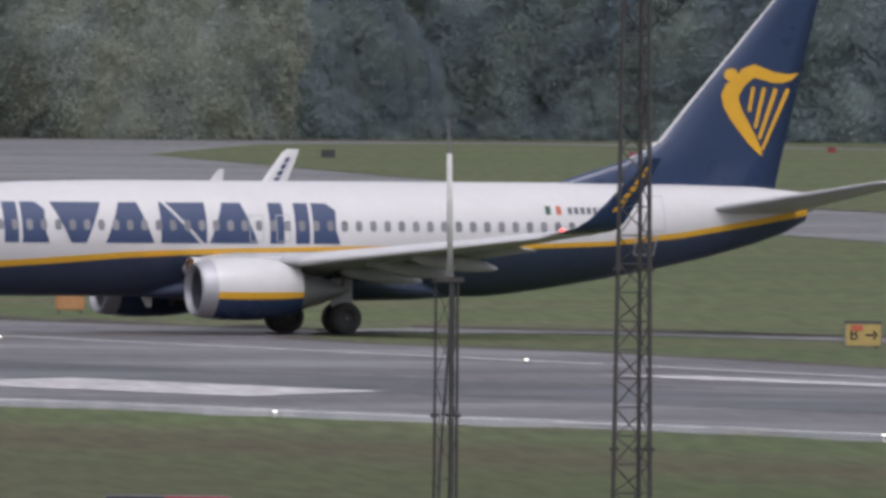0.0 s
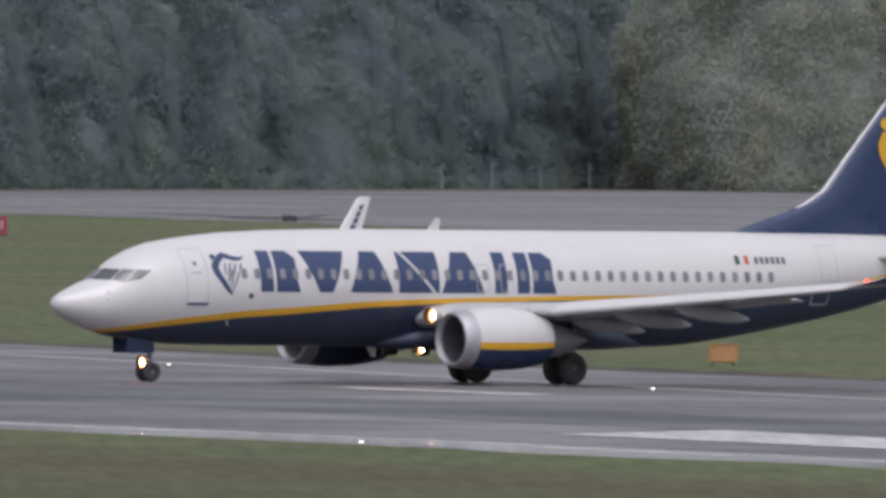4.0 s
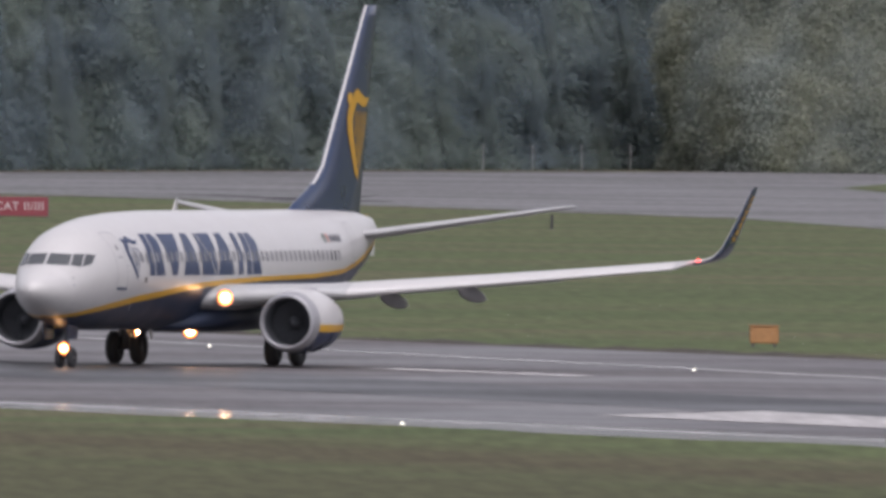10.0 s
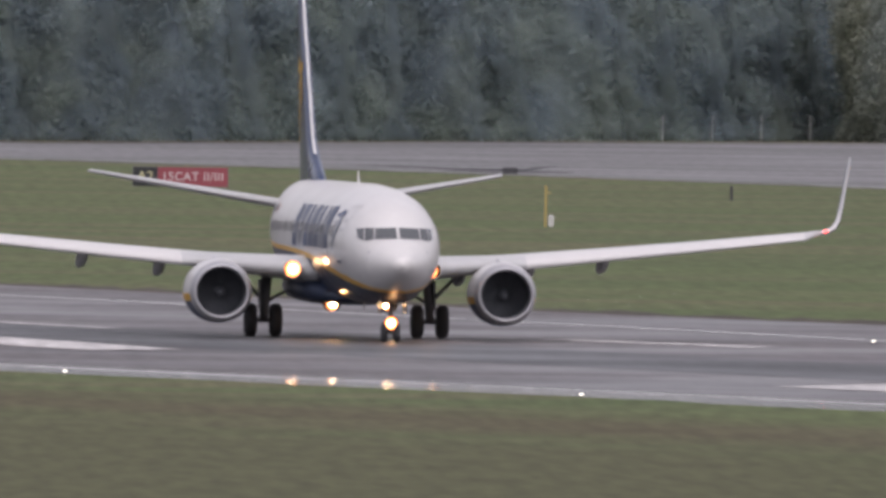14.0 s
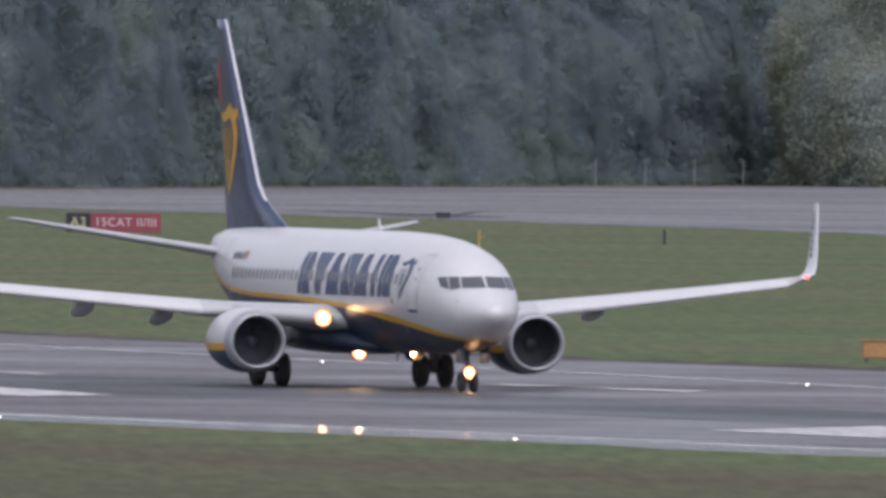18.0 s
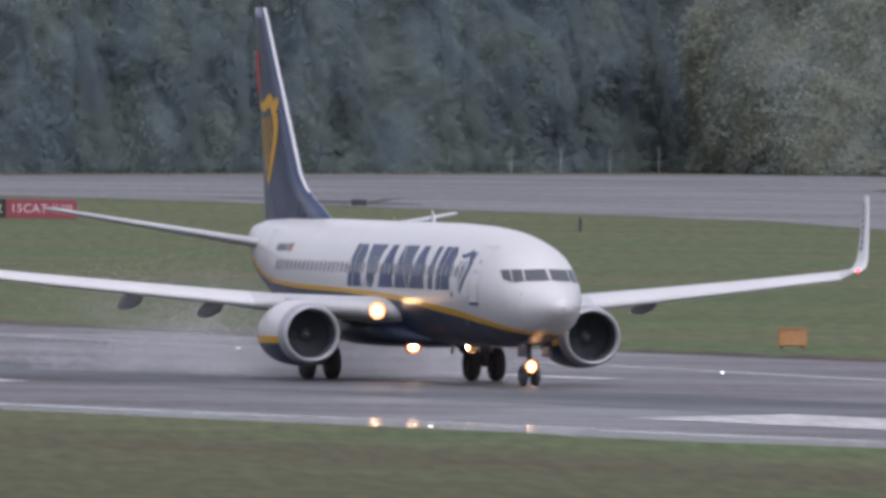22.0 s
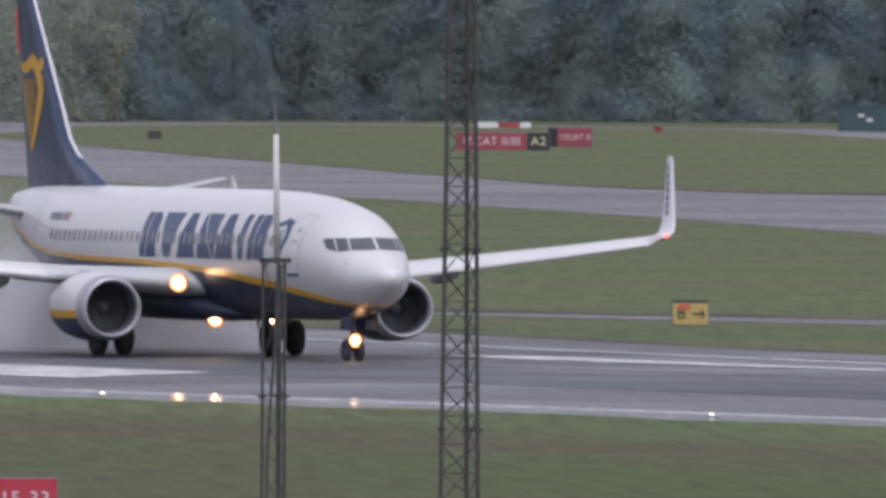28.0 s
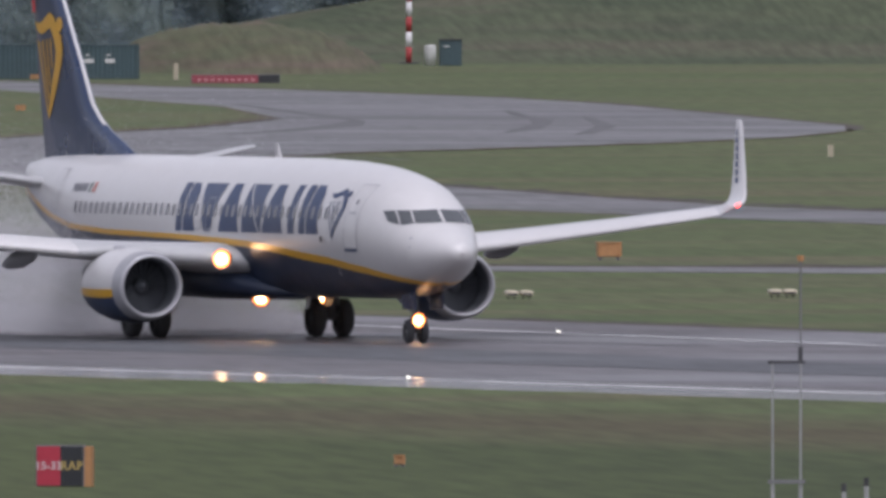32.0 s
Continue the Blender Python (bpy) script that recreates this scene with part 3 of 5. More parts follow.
def hull_zone(z_from, z_to, steps, both=True):
    """Part of the hull's skin between two heights that change along it."""
    bm = bmesh.new()
    for side in (1, -1):
        rings = []
        for s in STATIONS:
            zt, zb = at(TOP, s), at(LOW, s)
            zc, h = (zt + zb) / 2, (zt - zb) / 2
            a = math.acos(max(-1, min(1, (z_from(s) - zc) / h)))
            b = math.acos(max(-1, min(1, (z_to(s) - zc) / h)))
            w = at(WIDE, s)
            rings.append([(GEAR_S - s, side * w * math.sin(a + (b - a) * k / steps), zc + h * math.cos(a + (b - a) * k / steps)) for k in range(steps + 1)])
        loft(rings, closed=False, bm=bm)
    bmesh.ops.remove_doubles(bm, verts=bm.verts, dist=0.0005)
    return bm


def decal(bm, corners, side, lift=0.012, steps=6):
    """A painted shape laid on the hull: a four-sided patch given by (s, z) corners, low aft, low fore, high fore, high aft."""
    a, b, c, d = corners
    rows = []
    for i in range(steps + 1):
        f = i / steps
        l = (a[0] + (d[0] - a[0]) * f, a[1] + (d[1] - a[1]) * f)
        r = (b[0] + (c[0] - b[0]) * f, b[1] + (c[1] - b[1]) * f)
        rows.append([skin(l[0] + (r[0] - l[0]) * g, l[1] + (r[1] - l[1]) * g, side, lift) for g in (0, 0.5, 1)])
    return loft(rows, closed=False, bm=bm)


def nose_point(y, z, side, lift=0.015):
    """The point of the nose's skin that has this y and z."""
    lo, hi = 0.1, 6.0
    for _ in range(40):
        s = (lo + hi) / 2
        zt, zb, w = at(TOP, s), at(LOW, s), at(WIDE, s)
        k = (y / w) ** 2 + ((z - (zt + zb) / 2) / ((zt - zb) / 2)) ** 2
        lo, hi = (s, hi) if k > 1 else (lo, s)
    return Vector((GEAR_S - s + lift, side * (y + lift * 0.6), z + lift * 0.5))


def nose_pane(corners, side):
    a, b, c, d = corners
    rows = []
    for i in range(7):
        f = i / 6
        l = (a[0] + (d[0] - a[0]) * f, a[1] + (d[1] - a[1]) * f)
        r = (b[0] + (c[0] - b[0]) * f, b[1] + (c[1] - b[1]) * f)
        rows.append([nose_point(l[0] + (r[0] - l[0]) * g, l[1] + (r[1] - l[1]) * g, side) for g in (0, 0.2, 0.4, 0.6, 0.8, 1)])
    return loft(rows, closed=False)


def rect(s0, s1, z0, z1):
    return ((s0, z0), (s1, z0), (s1, z1), (s0, z1))


def airfoil(le, chord, thick, y, z, twist=0.0, n=9, droop=0.0):
    """Points round a wing section at y: le is x of its leading edge, chord goes aft."""
    pts = []
    for k in range(2 * n):
        up = k < n
        f = (k / n) if up else (2 * n - k) / n
        f = f ** 1.6 if f < 1 else 1.0
        t = 5 * thick * (0.2969 * math.sqrt(f) - 0.126 * f - 0.3516 * f * f + 0.2843 * f ** 3 - 0.1015 * f ** 4) + 0.002
        zz = (t * 1.1 if up else -t * 0.8) * chord - math.tan(twist) * f * chord
        nose = max(0.0, 1 - f / 0.22) ** 1.3
        pts.append((le - f * chord + droop * nose, y, z + zz - droop * nose))
    return pts


# half wing: y, leading edge s, trailing edge s, height, thickness share
WING = [(1.0, 13.9, 21.4, 2.20, 0.135), (1.9, 14.2, 21.4, 2.28, 0.135), (2.3, 14.5, 21.4, 2.32, 0.13), (2.75, 14.85, 21.4, 2.37, 0.125), (4.0, 15.75, 21.45, 2.47, 0.12), (5.0, 16.5, 21.5, 2.56, 0.115),
        (5.9, 17.0, 21.6, 2.66, 0.11), (9.0, 18.58, 22.35, 2.95, 0.105), (12.5, 20.36, 23.2, 3.29, 0.10), (16.0, 22.15, 24.05, 3.65, 0.10), (16.55, 22.45, 24.2, 3.72, 0.10)]
WINGLET = [(16.55, 22.45, 24.2, 3.72, 0), (16.87, 22.64, 24.32, 3.77, 15), (17.14, 22.92, 24.48, 3.90, 40), (17.31, 23.27, 24.66, 4.14, 62), (17.44, 23.67, 24.87, 4.55, 74),
           (17.66, 24.42, 25.3, 5.4, 77), (17.85, 25.08, 25.69, 6.2, 78), (17.88, 25.28, 25.73, 6.32, 78)]


def winglet_ring(y, s0, s1, z, lean, side):
    c, pts = s1 - s0, []
    for x, dy, dz in airfoil(0, c, 0.09, 0, 0):
        a = radians(lean)
        pts.append((GEAR_S - s0 + x, side * (y - dz * math.sin(a)), z + dz * math.cos(a)))
    return pts


def blade_half(rings, keep):
    """Half the section points of each ring: the outer or the inner face of a winglet."""
    n = len(rings[0]) // 2
    return [(r[:n + 1] if keep else r[n:] + r[:1]) for r in rings]


def lathe(profile, cx, cy, cz, a0=0.0, a1=2 * math.pi, n=28, squash=0.93, bm=None):
    """A turned body along x; profile of (x, radius); squash flattens the part below."""
    full = abs(a1 - a0 - 2 * math.pi) < 1e-6
    rings = []
    for x, r in profile:
        ring = []
        for k in range(n if full else n + 1):
            a = a0 + (a1 - a0) * k / n
            z = math.cos(a) * r
            ring.append((cx + x, cy + math.sin(a) * r, cz + (z * squash if z < 0 else z)))
        rings.append(ring)
    return loft(rings, closed=full, cap=False, bm=bm)


WHEELS = []


def wheel(parent, x, y, r, w, m_t, m_h):
    """A tyre with rounded shoulders on a dished hub."""
    prof = [(-w / 2, r * 0.55), (-w / 2, r * 0.82), (-w * 0.36, r * 0.96), (-w * 0.15, r), (w * 0.15, r), (w * 0.36, r * 0.96), (w / 2, r * 0.82), (w / 2, r * 0.55)]
    rings = [[(r2 * math.cos(a), yy, r2 * math.sin(a)) for a in (2 * math.pi * k / 28 for k in range(28))] for yy, r2 in prof]
    e = part("wheel", loft(rings, cap=False), m_t, parent, "black rubber tyre on a grey hub", True)
    e.matrix_basis = Matrix.Translation((x, y, r))
    WHEELS.append(e)
    hub = [(-w * 0.30, 0.001), (-w * 0.38, r * 0.25), (-w * 0.30, r * 0.5), (-w * 0.46, r * 0.56), (w * 0.46, r * 0.56), (w * 0.30, r * 0.5), (w * 0.38, r * 0.25), (w * 0.30, 0.001)]
    rings = [[(r2 * math.cos(a), yy, r2 * math.sin(a)) for a in (2 * math.pi * k / 20 for k in range(20))] for yy, r2 in hub]
    part("hub", loft(rings, cap=False), m_h, e, "grey metal hub", True)
    return e


def lamp_mesh(r):
    bm = bmesh.new()
    bmesh.ops.create_uvsphere(bm, u_segments=16, v_segments=8, radius=r)
    return bm


def cup_lamp(name, parent, x, y, z, r, depth, label, shell="hub", glow="lamp", toe=0.0):
    """A lamp facing forward, or turned outward by toe, in a short metal cup, so that it is seen from ahead only."""
    # Cup and black lining are added to cut the lamp off sideways.
    cup = part(name, lathe([(-0.10, r * 0.4), (-0.06, r * 1.05), (depth, r * 1.10), (depth, r * 1.03)], 0, 0, 0, n=18, squash=1), M[shell], parent, label, True,
               pose(x, y, z, 0, 0, toe))
    part("shade", lathe([(depth, r * 1.03), (0.0, r * 1.0)], 0, 0, 0, n=18, squash=1), M["cup_black"], cup, "black inside of the lamp cup", True)
    part("bulb", lathe([(0.02, 0.001), (0.025, r * 0.28), (0.015, r * 0.46)], 0, 0, 0, n=18, squash=1), M[glow], cup, "white-hot lamp", True)
    # Two glowing rings added round the bulb imitate its halo.
    part("reflector", lathe([(0.015, r * 0.46), (0.01, r * 0.76)], 0, 0, 0, n=18, squash=1), M["lamp_ring"], cup, "glowing golden halo ring", True)
    part("outer_reflector", lathe([(0.01, r * 0.76), (0.0, r * 0.99)], 0, 0, 0, n=18, squash=1), M["lamp_rim"], cup, "glowing amber halo rim", True)
    return cup


LOW_Z, HIGH_Z = 3.14, 4.55


def slab(a0, a1, b0, b1, z0=LOW_Z, z1=HIGH_Z):
    """A four-sided patch: foot from a0 to a1, head from b0 to b1."""
    return ((a0, z0), (a1, z0), (b1, z1), (b0, z1))


def lobe(s):
    return [slab(s, s + 1.00, s, s + 0.84, LOW_Z, 3.62), slab(s, s + 0.84, s, s + 0.88, 3.62, 4.30), slab(s, s + 0.88, s, s + 0.56, 4.30, HIGH_Z)]


def bar(s):
    return [slab(s, s + 0.53, s, s + 0.53)]


def trapezium(s):
    return [slab(s, s + 1.80, s + 0.56, s + 1.24)]


BLOCKS = [bar(7.45), lobe(8.11), [slab(9.92, 10.48, 9.22, 11.10)], trapezium(11.2), [slab(13.25, 14.70, 13.25, 13.36)], [slab(14.84, 14.95, 13.50, 14.95)],
          trapezium(15.05), bar(17.3), bar(18.25), lobe(18.91)]

# plain curved strokes of the emblem in a unit square: across, up, width
EMBLEM = [[(0.05, 0.88, 0.06), (0.09, 0.88, 0.15), (0.15, 0.88, 0.17), (0.19, 0.88, 0.12), (0.22, 0.87, 0.04)],
          [(0.24, 0.80, 0.09), (0.14, 0.73, 0.20), (0.12, 0.66, 0.24), (0.14, 0.56, 0.23), (0.20, 0.45, 0.20), (0.29, 0.33, 0.18), (0.41, 0.17, 0.14), (0.50, 0.06, 0.08), (0.545, 0.0, 0.015)],
          [(0.19, 0.66, 0.10), (0.24, 0.79, 0.16), (0.32, 0.88, 0.19), (0.43, 0.925, 0.17), (0.55, 0.89, 0.15), (0.68, 0.855, 0.14), (0.80, 0.845, 0.12), (0.90, 0.86, 0.08), (1.0, 0.90, 0.01)],
          [(0.42, 0.75, 0.05), (0.37, 0.48, 0.05)], [(0.56, 0.74, 0.055), (0.45, 0.30, 0.05)], [(0.71, 0.73, 0.06), (0.505, 0.18, 0.05)], [(0.87, 0.73, 0.06), (0.545, 0.06, 0.04)]]


def ribbon(pts):
    """Four-sided pieces along a curve of (s, z, width)."""
    sides = []
    for k, (s, z, w) in enumerate(pts):
        p, q = pts[max(0, k - 1)], pts[min(len(pts) - 1, k + 1)]
        d = math.hypot(q[0] - p[0], q[1] - p[1])
        ns, nz = -(q[1] - p[1]) / d * w / 2, (q[0] - p[0]) / d * w / 2
        sides.append(((s + ns, z + nz), (s - ns, z - nz)))
    return [(a[0], a[1], b[1], b[0]) for a, b in zip(sides, sides[1:])]


def aeroplane():
    plane = thing("aeroplane", Matrix(), "white twin-engine airliner with navy belly and gold stripe, lamps lit", "aeroplane")
    hull = part("fuselage", hull_zone(lambda s: 99, lambda s: at(BAND_UP, s), 18), M["white"], plane, "glossy white fuselage", True)
    part("stripe", hull_zone(lambda s: at(BAND_UP, s), lambda s: at(BAND_LOW, s), 3), M["gold"], plane, "golden yellow waist stripe", True)
    part("belly", hull_zone(lambda s: at(BAND_LOW, s), lambda s: -99, 10), M["navy_belly"], plane, "glossy navy belly", True)
    part("tail_cone", lathe([(0.1, 0.26), (0, 0.30), (-0.25, 0.22), (-0.36, 0.12)], GEAR_S - 38, 0, 4.58, squash=1), M["lip"], plane, "bare metal tail cone", True)
    # wing to body fairing below
    rings = []
    for s, w, zb, zt in ((13.0, 0.5, 1.27, 1.5), (13.7, 1.2, 1.22, 1.7), (14.7, 1.8, 1.16, 2.1), (15.8, 2.1, 1.13, 2.35), (18, 2.25, 1.12, 2.45), (21, 2.1, 1.14, 2.4), (23, 1.5, 1.18, 2.0), (24.5, 0.6, 1.27, 1.5)):
        zc, h = (zb + zt) / 2, (zt - zb) / 2
        rings.append([(GEAR_S - s, w * math.copysign(abs(math.sin(a)) ** 0.7, math.sin(a)), zc + h * math.copysign(abs(math.cos(a)) ** 0.7, math.cos(a)))
                      for a in (2 * math.pi * k / 24 for k in range(24))])
    part("belly_fairing", loft(rings), M["navy_belly"], plane, "navy wing root fairing", True)

    # cockpit panes
    for side in (1, -1):
        panes = [((0.035, 3.53), (0.76, 3.50), (0.72, 3.87), (0.035, 3.90)), ((0.80, 3.50), (1.08, 3.44), (1.04, 3.87), (0.76, 3.875)), ((1.11, 3.45), (1.275, 3.54), (1.265, 3.84), (1.07, 3.87))]
        for c in panes:
            part("windscreen_pane", nose_pane(c, side), M["glass"], hull, "dark cockpit window", True)
        # cabin windows
        for k in range(44):
            s = 6.25 + 0.532 * k
            bm = bmesh.new()
            ring = []
            for q in range(12):
                a = 2 * math.pi * q / 12
                ds = 0.125 * math.copysign(abs(math.cos(a)) ** 0.6, math.cos(a))
                dz = 0.185 * math.copysign(abs(math.sin(a)) ** 0.6, math.sin(a))
                ring.append(bm.verts.new(skin(s + ds, 3.76 + dz, side, 0.022)))
            bm.faces.new(ring)
            part("cabin_window", bm, M["pane"], hull)
        # doors: fore, aft and two over the wing
        for s0, s1, z0, z1 in ((4.50, 5.32, 2.76, 4.58), (31.45, 32.2, 3.66, 4.86), (16.55, 17.05, 3.22, 4.12), (17.55, 18.05, 3.22, 4.12)):
            d = part("door", decal(bmesh.new(), rect(s0, s1, z0, z1), side, 0.010), M["white"], hull, "white cabin door", True)
            bm = bmesh.new()
            for q in (rect(s0 - 0.02, s0 + 0.012, z0, z1), rect(s1 - 0.012, s1 + 0.02, z0, z1), rect(s0, s1, z0 - 0.02, z0 + 0.012), rect(s0, s1, z1 - 0.012, z1 + 0.015)):
                decal(bm, q, side, 0.020)
            part("seam", bm, M["seam"], d)
            if z1 > 4.5 and s0 < 10:
                part("door_handle", decal(bmesh.new(), rect(s0 + 0.2, s1 - 0.2, 3.74, 3.80), side, 0.024), M["seam"], d)
                part("door_window", decal(bmesh.new(), rect(s0 + 0.34, s0 + 0.48, 4.02, 4.16), side, 0.024), M["pane"], d, "small dark door window")
                part("sill", decal(bmesh.new(), rect(s0, s1, z0 - 0.10, z0 - 0.02), side, 0.022), M["navy_mark"], d)
        if side > 0:   # outlined hatch at the rear
            bm = bmesh.new()
            for q in (rect(31.05, 31.10, 2.82, 3.50), rect(31.85, 31.90, 2.82, 3.50), rect(31.05, 31.90, 2.80, 2.85), rect(31.05, 31.90, 3.47, 3.52)):
                decal(bm, q, side, 0.016)
            part("hatch_outline", bm, M["seam"], hull, "pale painted hatch outline")
        # two probes, a small vent and a drain mast on the nose
        for ps, pz in ((1.55, 2.78), (1.62, 3.02)):
            part("probe", decal(bmesh.new(), rect(ps, ps + 0.10, pz, pz + 0.07), side, 0.03, 1), M["seam"], hull, "small dark probe")
        part("vent", decal(bmesh.new(), rect(6.95, 7.12, 2.92, 3.08), side, 0.024, 2), M["hub"], hull, "dark round outflow vent")
        part("drain_mast", decal(bmesh.new(), ((6.3, 1.98), (6.36, 1.98), (6.22, 2.20), (6.16, 2.20)), side, 0.05, 2), M["white"], hull, "small white drain mast")
        # plain solid blocks in place of the airline's lettering, each made of joined four-sided patches
        for block in BLOCKS:
            bm = bmesh.new()
            for quad in block:
                decal(bm, [(s if side > 0 else 27.2 - s, z) for s, z in quad], side, 0.014, 8)
            bmesh.ops.remove_doubles(bm, verts=bm.verts, dist=0.002)
            part("painted_block", bm, M["navy_mark"], hull, "navy painted block", True)
        # plain curved strokes beside the door, in place of the emblem
        for pts in EMBLEM:
            bm = bmesh.new()
            for quad in ribbon([(5.50 + 1.42 * u, 3.02 + 1.47 * v, w * 1.15) for u, v, w in pts]):
                decal(bm, quad, side, 0.014, 2)
            bmesh.ops.remove_doubles(bm, verts=bm.verts, dist=0.002)
            part("painted_stroke", bm, M["navy_mark"], hull, "navy painted emblem stroke", True)
        # flag and a row of plain bars for the registration
        f = 27.65
        order = ("flag_green", "flag_orange") if side > 0 else ("flag_orange", "flag_green")
        part("flag_stripe", decal(bmesh.new(), rect(f, f + 0.20, 4.20, 4.50), side, 0.016), M[order[0]], hull, "small painted flag stripe")
        part("flag_stripe", decal(bmesh.new(), rect(f + 0.40, f + 0.60, 4.20, 4.50), side, 0.016), M[order[1]], hull, "small painted flag stripe")
        for k in range(6):
            b0 = f + 0.85 + k * 0.24
            part("painted_bar", decal(bmesh.new(), rect(b0, b0 + 0.16, 4.22, 4.46), side, 0.014), M["registration"], hull, "small slate grey bar")

    # wings
    for side in (1, -1):
        rings = [airfoil(GEAR_S - a, b - a, t, side * y, z, droop=0.17 if 5.5 < y < 16.3 else 0.0) for y, a, b, z, t in WING]
        wing = part("wing", loft(rings), M["wing"], plane, "pale grey swept wing", True)
        wr = [winglet_ring(*q, side) for q in WINGLET]
        n = len(wr[0]) // 2
        part("winglet", loft(blade_half(wr, True), closed=False), M["white"], wing, "white inner face of the winglet", True)
        part("winglet_outer_face", loft(blade_half(wr, False), closed=False), M["navy"], wing, "navy outer face of the winglet", True)
        for k in range(7):   # plain bars up the winglet, in place of lettering
            for inner, mat in ((True, M["navy_mark"]), (False, M["gold"])):
                z0 = 4.45 + k * 0.235
                bm = bmesh.new()
                vs = []
                for z, f in ((z0, 0.40), (z0, 0.62), (z0 + 0.17, 0.62), (z0 + 0.17, 0.40)):
                    y = float(np.interp(z, [q[3] for q in WINGLET], [q[0] for q in WINGLET]))
                    a = float(np.interp(z, [q[3] for q in WINGLET], [q[1] for q in WINGLET]))
                    b = float(np.interp(z, [q[3] for q in WINGLET], [q[2] for q in WINGLET]))
                    off = -0.075 if inner else 0.06
                    vs.append(bm.verts.new((GEAR_S - (a + (b - a) * f), side * (y + off), z)))
                bm.faces.new(vs)
                part("painted_bar", bm, mat, wing, "navy bar" if inner else "gold bar")
        # slats, let down along the leading edge, a little proud of the wing
        for i in range(6, len(WING) - 2):
            rr = []
            for y, a, b, z, t in (WING[i], WING[i + 1]):
                ring = airfoil(GEAR_S - a, b - a, t, side * y, z, droop=0.17)
                rr.append([(p[0] + 0.012, p[1], p[2] + (0.008 if k > 2 else -0.008)) for k, p in enumerate([ring[q] for q in (15, 16, 17, 0, 1, 2, 3)])])
            part("slat", loft(rr, closed=False), M["white"], wing, "pale slat let down along the leading edge", True)
        # flaps, slightly lowered
        for y0, y1 in ((2.3, 5.3), (6.2, 11.6)):
            rr = []
            for y in (y0, y1):
                te = float(np.interp(y, [q[0] for q in WING], [q[2] for q in WING]))
                z = float(np.interp(y, [q[0] for q in WING], [q[3] for q in WING]))
                rr.append(airfoil(GEAR_S - te + 0.35, 1.15 if y < 6 else 0.95, 0.10, side * y, z - 0.06, radians(7)))
            part("flap", loft(rr), M["wing"], wing, "pale grey flap, slightly lowered", True)
        # canoe-shaped flap track fairings
        for y in (3.95, 6.35, 8.95):
            te = float(np.interp(y, [q[0] for q in WING], [q[2] for q in WING]))
            z = float(np.interp(y, [q[0] for q in WING], [q[3] for q in WING]))
            rr = []
            for dx, r, dz in ((-1.9, 0.03, -0.18), (-1.4, 0.17, -0.26), (-0.6, 0.22, -0.36), (0.2, 0.21, -0.44), (0.9, 0.14, -0.52), (1.35, 0.03, -0.58)):
                rr.append([(GEAR_S - te + 0.6 - dx, side * y + 0.75 * r * math.sin(a), z + dz + 1.25 * r * math.cos(a)) for a in (2 * math.pi * k / 12 for k in range(12))])
            part("flap_fairing", loft(rr), M["under"], wing, "grey canoe-shaped fairing", True)
        part("position_lamp", lamp_mesh(0.05), M["red_lamp"] if side > 0 else M["pane"], wing, "red wing tip lamp" if side > 0 else "", True,
             Matrix.Translation((GEAR_S - 22.50, side * 16.75, 3.80)))
        cup_lamp("landing_lamp", wing, GEAR_S - 14.42, side * 2.34, 2.36, 0.28, 0.29, "bright warm landing lamp in the wing root", "white", "lamp_root", side * 12)
        cup_lamp("belly_lamp", plane, GEAR_S - 15.0, side * 0.90, 1.20, 0.25, 0.40, "bright warm lamp under the belly", toe=side * 20)

        # engine
        cy, cz, cx = side * 4.86, 1.55, 0.36
        outer = [(5.32, 1.06), (4.9, 1.12), (4.2, 1.14), (3.4, 1.11), (2.7, 1.02), (2.1, 0.88)]
        a_up, a_low = math.acos(-0.06), math.acos(-0.30)
        nac = part("engine", lathe(outer, cx, cy, cz, -a_up, a_up, 26), M["white"], plane, "white engine cowling", True)
        bm = bmesh.new()
        for k in (1, -1):
            lathe(outer, cx, cy, cz, k * a_up, k * a_low, 2, bm=bm)
        part("cowling_stripe", bm, M["gold"], nac, "golden yellow cowling stripe", True)
        part("cowling_base", lathe(outer, cx, cy, cz, a_low, 2 * math.pi - a_low, 20), M["navy"], nac, "navy cowling underside", True)
        part("inlet_lip", lathe([(5.32, 1.06), (5.6, 1.03), (5.82, 0.97), (5.90, 0.91), (5.86, 0.86), (5.65, 0.84)], cx, cy, cz, squash=0.95), M["lip"], nac, "bare metal inlet lip", True)
        part("inlet_duct", lathe([(5.65, 0.84), (5.2, 0.82), (4.70, 0.82)], cx, cy, cz, squash=0.95), M["duct"], nac, "dark inlet duct", True)
        part("fan_disc", lathe([(4.70, 0.82), (4.69, 0.02)], cx, cy, cz, squash=0.95), M["fan"], nac, "dark turning fan", True)
        bm = bmesh.new()
        bm.faces.new([bm.verts.new(p) for p in ((0.15, -0.03, 0.2), (0.18, -0.09, 0.78), (0.04, 0.09, 0.78), (0.0, 0.03, 0.2))])
        blade = part("fan_blade", bm, M["fan"], nac, "", False, Matrix.Translation((4.80 + cx, cy, cz)))
        for k in range(1, 24):
            again(blade, "fan_blade", Matrix.Translation((4.80 + cx, cy, cz)) @ Matrix.Rotation(2 * math.pi * k / 24, 4, "X"))
        part("spinner", lathe([(4.75, 0.24), (4.95, 0.22), (5.12, 0.12), (5.2, 0.01)], cx, cy, cz, squash=1), M["fan"], nac, "dark fan spinner", True)
